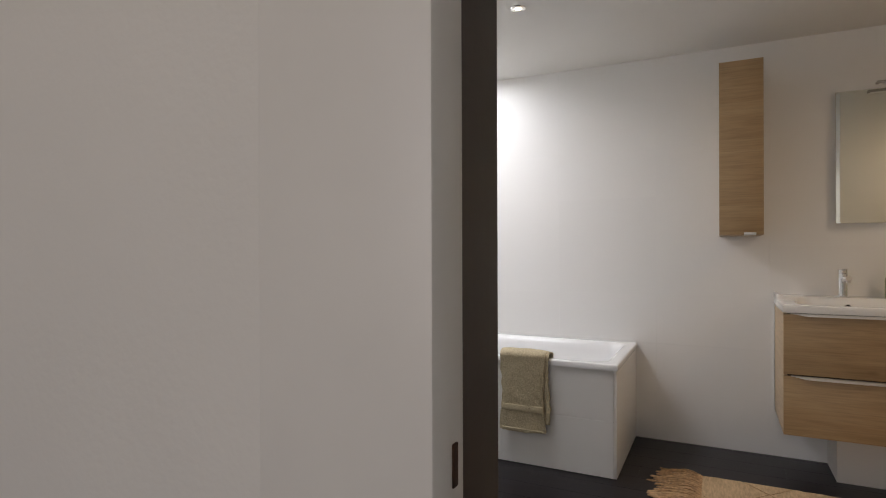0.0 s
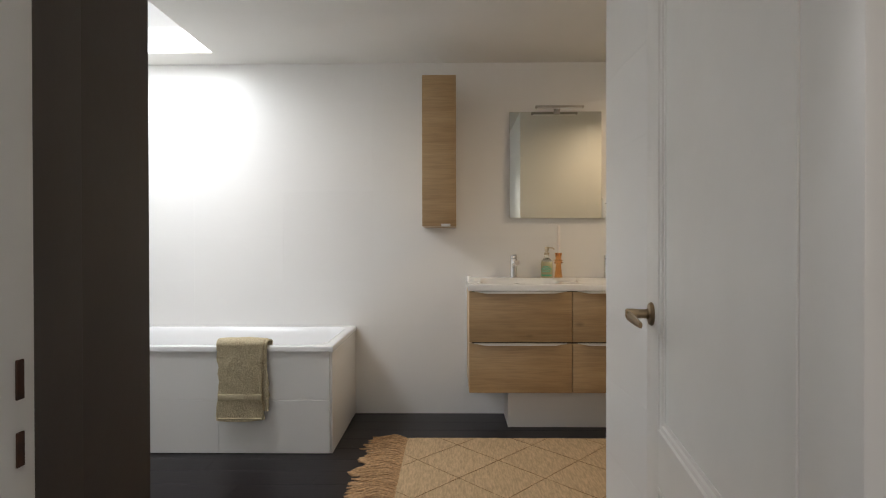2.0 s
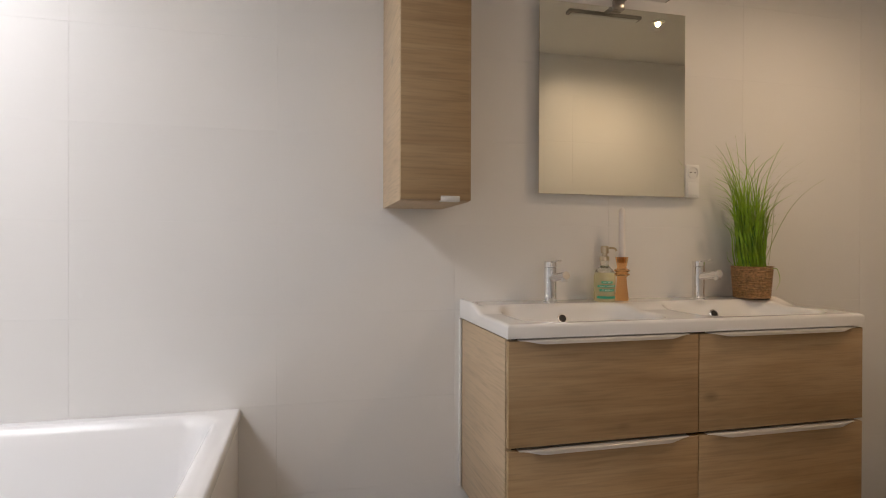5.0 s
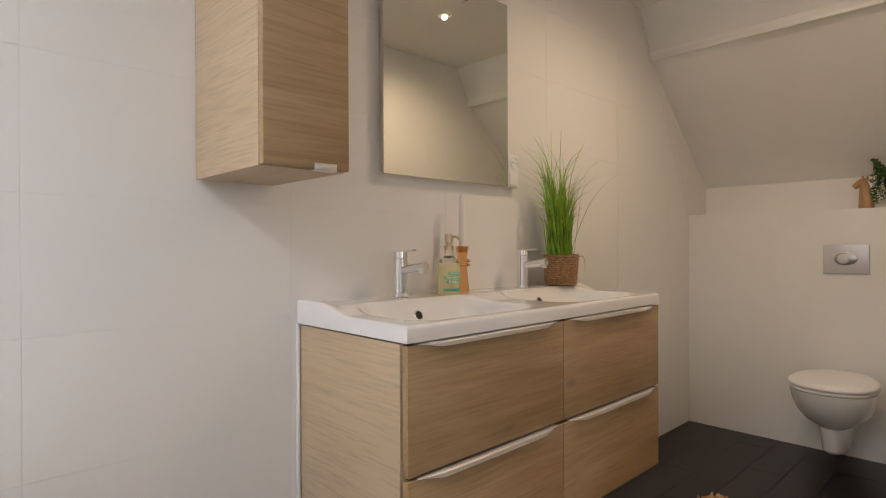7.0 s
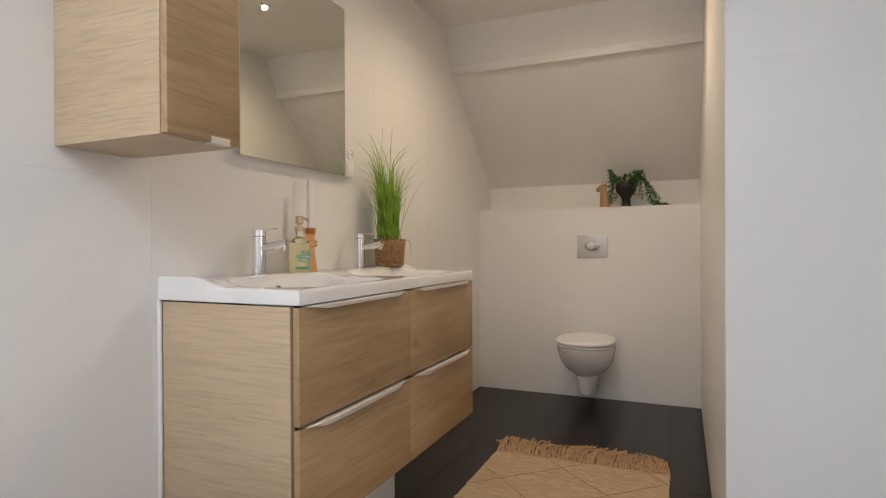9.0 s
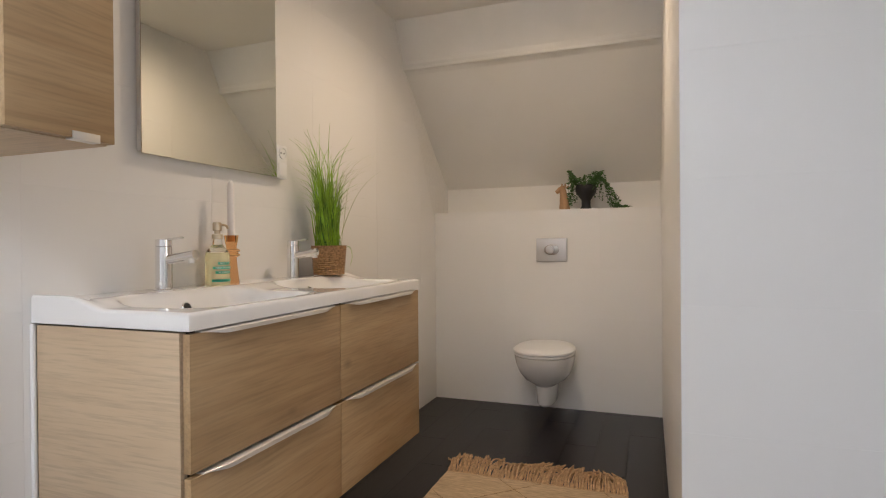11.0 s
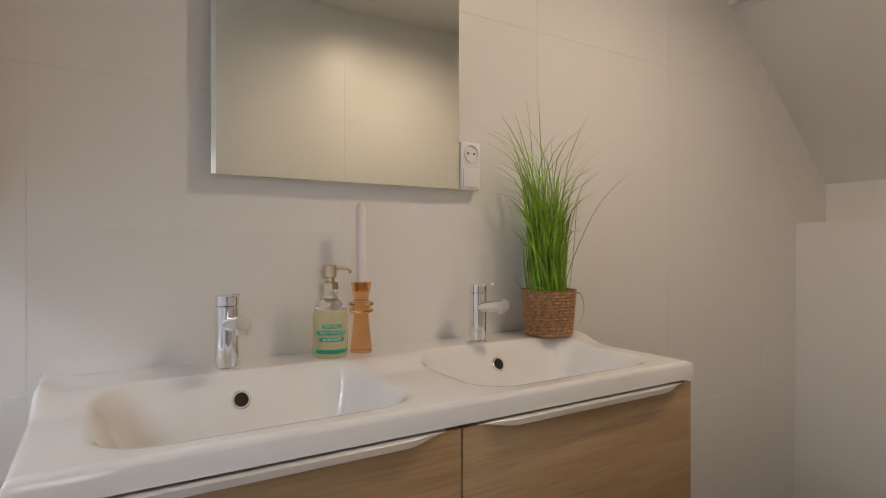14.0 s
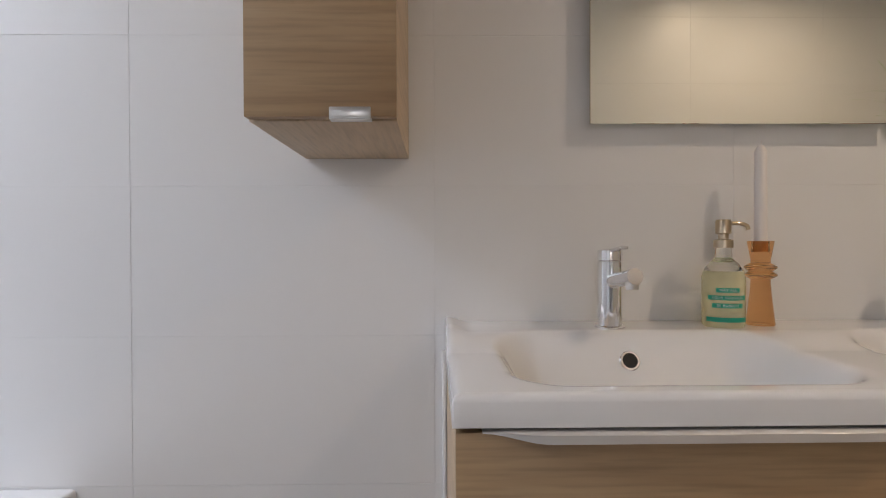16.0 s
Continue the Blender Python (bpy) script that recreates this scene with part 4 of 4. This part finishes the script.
# things on the ledge
LZ = 1.2185
gir = thing("animal_figurine", "small carved pale wooden animal figurine on the ledge", "figurine")
bm = bmesh.new()
add_tube(bm, [(2.66, -0.835, LZ), (2.66, -0.833, LZ + 0.05), (2.66, -0.828, LZ + 0.10), (2.66, -0.822, LZ + 0.135), (2.66, -0.818, LZ + 0.150)], 0.030, 12, [1.1, 0.95, 0.75, 0.62, 0.45])
add_tube(bm, [(2.66, -0.832, LZ + 0.135), (2.66, -0.805, LZ + 0.128), (2.66, -0.783, LZ + 0.110)], 0.017, 10, [1.1, 0.95, 0.7])
for dy in (-0.838, -0.818):
    add_tube(bm, [(2.66, dy, LZ + 0.140), (2.66, dy - 0.002, LZ + 0.165)], 0.006, 8, [1, 0.7])
add_tube(bm, [(2.66, -0.845, LZ + 0.137), (2.66, -0.862, LZ + 0.148)], 0.007, 8, [1, 0.4])
me = finish("animal_figurine", bm, CARVED)
o = new("body", me)
o.parent = gir
vase = thing("trailing_plant", "trailing green plant in a black pedestal pot", "plant", at=pose(2.665, -0.965, LZ))
part("pot", lathe([(0.001, 0), (0.034, 0), (0.035, 0.004), (0.027, 0.02), (0.027, 0.055), (0.040, 0.075), (0.062, 0.105), (0.064, 0.135), (0.060, 0.150), (0.055, 0.150), (0.055, 0.13), (0.001, 0.13)], n=36), BLACK, vase, "matt black pedestal pot")


def vine_leaves():
    r = random.Random(3)
    bm = bmesh.new()
    stems = bmesh.new()
    runs = []
    for i in range(30):
        a = r.uniform(0, 2 * math.pi)
        reach = r.uniform(0.05, 0.10)
        top = Vector((0.05 * math.cos(a), 0.05 * math.sin(a), 0.15))
        mid = top + Vector((0.03 * math.cos(a), 0.05 * math.sin(a), r.uniform(0.02, 0.09)))
        end = Vector((reach * math.cos(a) * 0.8, reach * math.sin(a) * 1.2, r.uniform(0.04, 0.20)))
        runs.append([Vector((0, 0, 0.13)), top, mid, end])
    for k in range(7):
        j = r.uniform(-0.02, 0.02)
        runs.append([Vector((0, 0, 0.13)), Vector((j, -0.06, 0.19)), Vector((-0.02 + j, -0.115, 0.16)), Vector((-0.03 + j, -0.13 - 0.01 * k, 0.07)), Vector((-0.02 + j, -0.15 - 0.008 * k, 0.015)), Vector((j, -0.19 - 0.012 * k, 0.010))])
    for k in range(4):
        j = r.uniform(-0.02, 0.02)
        runs.append([Vector((0, 0, 0.13)), Vector((-0.02 + j, 0.05, 0.18)), Vector((-0.035 + j, 0.08, 0.13)), Vector((-0.03 + j, 0.084 + 0.006 * k, 0.02 + 0.02 * k))])
    for run in runs:
        pts = smooth_path(run, 7)
        add_tube(stems, pts, 0.0011, 5)
        for p in pts[5:]:
            for _ in range(2):
                d = Vector((r.uniform(-1, 1), r.uniform(-1, 1), r.uniform(-0.6, 0.6))).normalized()
                n = d.cross(Vector((r.uniform(-1, 1), r.uniform(-1, 1), 1))).normalized()
                c, s = p + d * 0.008, r.uniform(0.006, 0.0115)
                if c.z < 0.004:
                    c.z = 0.006
                    d.z = abs(d.z) * 0.3
                u = n.cross(d)
                lift = u * s * 0.18
                v = [bm.verts.new(c - d * s * 0.9), bm.verts.new(c + n * s * 0.75 + lift), bm.verts.new(c + d * s), bm.verts.new(c - n * s * 0.75 + lift), bm.verts.new(c)]
                for q in range(4):
                    bm.faces.new((v[q], v[(q + 1) % 4], v[4]))
    return bm, stems


lv, stm = vine_leaves()
part("stems", stm, VINE, vase)
tagged(part("leaves", lv, VINE, vase), kind="stuff")

# ---- rug ----
rug = thing("rug", "beige woven jute rug with diamond pattern and fringes", "rug")
RX0, RX1, RY0, RY1 = -0.352, 1.445, -1.245, -0.487


def rug_sheet():
    bm = bmesh.new()
    nx, ny = 130, 60
    top = []
    for i in range(nx + 1):
        row = []
        for j in range(ny + 1):
            x, y = RX0 + (RX1 - RX0) * i / nx, RY0 + (RY1 - RY0) * j / ny
            if j in (0, ny):
                y += 0.004 * noise.noise(Vector((x * 30, j, 0)))
            if i in (0, nx):
                x += 0.004 * noise.noise(Vector((y * 30, i, 0)))
            z = 0.009 + 0.0018 * noise.noise(Vector((x * 9, y * 9, 0))) + 0.0009 * noise.noise(Vector((x * 20, y * 90, 2)))
            row.append(bm.verts.new((x, y, z)))
        top.append(row)
    for a, b in zip(top, top[1:]):
        for j in range(ny):
            bm.faces.new((a[j], b[j], b[j + 1], a[j + 1]))
    ring = [top[i][0] for i in range(nx + 1)] + [top[-1][j] for j in range(1, ny + 1)] + [top[i][-1] for i in range(nx - 1, -1, -1)] + [top[0][j] for j in range(ny - 1, 0, -1)]
    low = [bm.verts.new((v.co.x, v.co.y, 0.001)) for v in ring]
    for i in range(len(ring)):
        bm.faces.new((ring[i], low[i], low[(i + 1) % len(ring)], ring[(i + 1) % len(ring)]))
    return bm


part("weave", rug_sheet(), RUG, rug)


def stitched(p, q):
    """A cord worked into the weave: one uneven strand slightly proud of it."""
    bm = bmesh.new()
    r = random.Random(int(1000 * (p[0] + q[1])) & 1023)
    p, q = Vector((*p, 0)), Vector((*q, 0))
    n = int((q - p).length / 0.007)
    pts = [p.lerp(q, i / n) + Vector((r.uniform(-0.002, 0.002), r.uniform(-0.002, 0.002), 0.0098 + 0.0016 * (i % 2) * r.random())) for i in range(n + 1)]
    return add_tube(bm, pts, 0.0013, 5, [r.uniform(0.35, 1.35) for _ in pts])


DX, DY = 0.40, 0.40
for k in range(-3, 6):
    for sgn in (1, -1):
        x0 = RX0 + 0.09 + k * DX
        pts = []
        # clip the slanted line to the rug
        for s in np.linspace(0, 1, 161):
            x, y = x0 + s * (RY1 - RY0) * sgn * 0.92, RY0 + s * (RY1 - RY0)
            if RX0 + 0.015 < x < RX1 - 0.015:
                pts.append((x, y))
        if len(pts) > 12:
            part("pattern_line", stitched((pts[0][0], pts[0][1] + 0.008), (pts[-1][0], pts[-1][1] - 0.008)), RUG_LINE, rug, "brown stitched pattern line")


def fringe(x_edge, way, seed, sway_most, heap):
    """Twisted cords lying in clumps, each with a knot near its frayed end."""
    r = random.Random(seed)
    bm = bmesh.new()
    y = RY0 + 0.004
    clump, left = 0.0, 0
    while y < RY1:
        if left <= 0:
            clump, left, reach = r.uniform(-sway_most, sway_most), r.randint(4, 9), r.uniform(0.85, 1.1)
        left -= 1
        for layer in range(3):
            ln = r.uniform(0.15, 0.235) * reach
            sway = clump + r.gauss(0, 0.012)
            lift = 0.004 + 0.006 * layer + heap * r.random()
            ph = r.uniform(0, 6)
            pts = []
            for k in range(11):
                s = k / 10
                hump = math.sin(math.pi * min(1.0, s * 1.15))
                pts.append((x_edge + way * (ln * s - 0.01), y + sway * s * s + 0.0028 * math.sin(s * 9 + ph), 0.0055 + lift * max(0.0, hump) + 0.001 * layer))
            add_tube(bm, pts, 0.0036, 6, [1, 1.1, 0.9, 1.1, 0.9, 1.1, 0.9, 1.05, 0.9, 1.55, 0.8])
        y += 0.0115
    return bm


tagged(part("fringe", fringe(RX0, -1, 21, 0.03, 0.004), FRINGE, rug, "knotted tan fringe"), kind="stuff")
tagged(part("fringe", fringe(RX1, 1, 22, 0.06, 0.022), FRINGE, rug, "knotted tan fringe"), kind="stuff")

# ---- ceiling spots ----
for sx, sy in SPOTS:
    s = thing("ceiling_spot", "recessed round ceiling spot, switched on", "ceiling light", "ceiling spots", pose(sx, sy, CEIL))
    part("ring", add_lathe(bmesh.new(), [(0.017, 0.001), (0.017, -0.004), (0.034, -0.005), (0.038, -0.001), (0.038, 0.001)], n=36, cap=False), STEEL, s)
    part("bulb", lathe([(0.001, -0.002), (0.0165, -0.002), (0.0165, -0.0005), (0.001, -0.0005)], n=28), LAMP_GLOW, s, "glowing warm bulb")


# ---- tiles ----
def clip_poly(poly, region):
    """Cut a polygon down to a convex counter-clockwise region."""
    out = poly
    for (ax, ay), (bx, by) in zip(region, region[1:] + region[:1]):
        src, out = out, []
        for i, p in enumerate(src):
            q = src[(i + 1) % len(src)]
            dp = (bx - ax) * (p[1] - ay) - (by - ay) * (p[0] - ax)
            dq = (bx - ax) * (q[1] - ay) - (by - ay) * (q[0] - ax)
            if dp >= 0:
                out.append(p)
            if dp * dq < 0:
                s = dp / (dp - dq)
                out.append((p[0] + s * (q[0] - p[0]), p[1] + s * (q[1] - p[1])))
        if not out:
            return []
    return out


def piece_mesh(name, poly, mat, thick, chamfer):
    cx, cy = sum(p[0] for p in poly) / len(poly), sum(p[1] for p in poly) / len(poly)
    bm = bmesh.new()

    def ring(shrink, z):
        vs = []
        for x, y in poly:
            d = math.hypot(x - cx, y - cy) or 1
            vs.append(bm.verts.new((x - shrink * (1 if x > cx else -1), y - shrink * (1 if y > cy else -1), z)))
        return vs
    rings = [ring(0, 0), ring(0, thick - chamfer), ring(chamfer, thick)]
    n = len(poly)
    for a, b in zip(rings, rings[1:]):
        for i in range(n):
            bm.faces.new((a[i], a[(i + 1) % n], b[(i + 1) % n], b[i]))
    bm.faces.new(rings[-1])
    bmesh.ops.recalc_face_normals(bm, faces=bm.faces)
    me = bpy.data.meshes.new(name)
    bm.to_mesh(me)
    bm.free()
    me.materials.append(mat)
    return me


def lay(name, parent, m, region, u0, du, v0, dv, mat, gap, stagger=0.0, thick=T, chamfer=0.0003, jitter=0.0):
    """Lay pieces over a convex region of a plane; m maps the plane's (u, v, out) into the world."""
    us, vs = [p[0] for p in region], [p[1] for p in region]
    shared = {}
    r = random.Random(len(region) + int(100 * abs(u0)))
    j = math.floor((min(vs) - v0) / dv)
    while v0 + j * dv < max(vs) - 0.004:
        shift = (j * stagger) % 1.0 * du
        i = math.floor((min(us) - u0 - shift) / du)
        while u0 + shift + i * du < max(us) - 0.004:
            a, b = u0 + shift + i * du, v0 + j * dv
            quad = [(a + gap, b + gap), (a + du - gap, b + gap), (a + du - gap, b + dv - gap), (a + gap, b + dv - gap)]
            poly = clip_poly(quad, region)
            i += 1
            if len(poly) < 3:
                continue
            loc = [(round(p[0] - a, 4), round(p[1] - b, 4)) for p in poly]
            area = abs(sum(p[0] * q[1] - q[0] * p[1] for p, q in zip(loc, loc[1:] + loc[:1]))) / 2
            if area < 0.0006:
                continue
            key = tuple(loc)
            if key not in shared:
                shared[key] = piece_mesh(name, loc, mat, thick, chamfer)
            ob = new(name, shared[key])
            ob.parent = parent
            ob.matrix_world = m @ Matrix.Translation((a, b, r.uniform(-jitter, jitter)))
        j += 1


def plane(origin, u, v):
    u, v = Vector(u), Vector(v)
    w = u.cross(v)
    return Matrix(((u.x, v.x, w.x, origin[0]), (u.y, v.y, w.y, origin[1]), (u.z, v.z, w.z, origin[2]), (0, 0, 0, 1)))


G = 0.0005
lay("tile", wall_north, plane((0, T, 0), (1, 0, 0), (0, 0, 1)), [(WEST, 0), (KNEE, 0), (KNEE, 1.42), (2.09, 2.045), (1.97, CEIL), (WEST, CEIL)], JOINT_X, COL, -0.008, ROW, TILE, G, jitter=0.0002)
lay("tile", wall_west, plane((WEST - T, 0, 0), (0, 1, 0), (0, 0, 1)), [(SOUTH, 0), (0, 0), (0, 2.70), (SOUTH, 2.70)], -0.30, COL, -0.008, ROW, TILE, G, jitter=0.0002)
lay("tile", wall_toilet, plane((EAST + T, 0, 0), (0, -1, 0), (0, 0, 1)), [(0, 0), (-ALC, 0), (-ALC, 1.218), (0, 1.218)], 1.052, COL, -0.022, ROW, TILE, G, jitter=0.0002)
lay("ledge_tile", wall_toilet, plane((EAST, 0, 1.218 - T), (1, 0, 0), (0, 1, 0)), [(0, ALC), (KNEE - EAST, ALC), (KNEE - EAST, 0), (0, 0)], -0.3, 0.588, -1.052, COL, TILE, G)
lay("tile", wall_partition, plane((0, ALC - T, 0), (-1, 0, 0), (0, 0, 1)), [(-KNEE, 0), (-PART_X, 0), (-PART_X, CEIL), (-1.97, CEIL), (-2.09, 2.045), (-KNEE, 1.42)], -PART_X, COL, -0.008, ROW, TILE, G, jitter=0.0002)
lay("tile", wall_partition, plane((PART_X + T, 0, 0), (0, -1, 0), (0, 0, 1)), [(-ALC, 0), (-SOUTH, 0), (-SOUTH, CEIL), (-ALC, CEIL)], -ALC, 1.45, -0.008, ROW, TILE, G, jitter=0.0002)
FLOOR_M = plane((0, 0, -T), (1, 0, 0), (0, 1, 0))
lay("floor_tile", floor, FLOOR_M, [(WEST, SOUTH), (EAST, SOUTH), (EAST, 0), (WEST, 0)], -1.30, 0.90, -0.93, 0.15, FLOOR, 0.0010, 0.37, chamfer=0.0005)
lay("floor_tile", floor, FLOOR_M, [(-1.6, -5.2), (1.3, -5.2), (1.3, SOUTH), (-1.6, SOUTH)], -1.30, 0.90, -0.93, 0.15, FLOOR, 0.0010, 0.37, chamfer=0.0005)
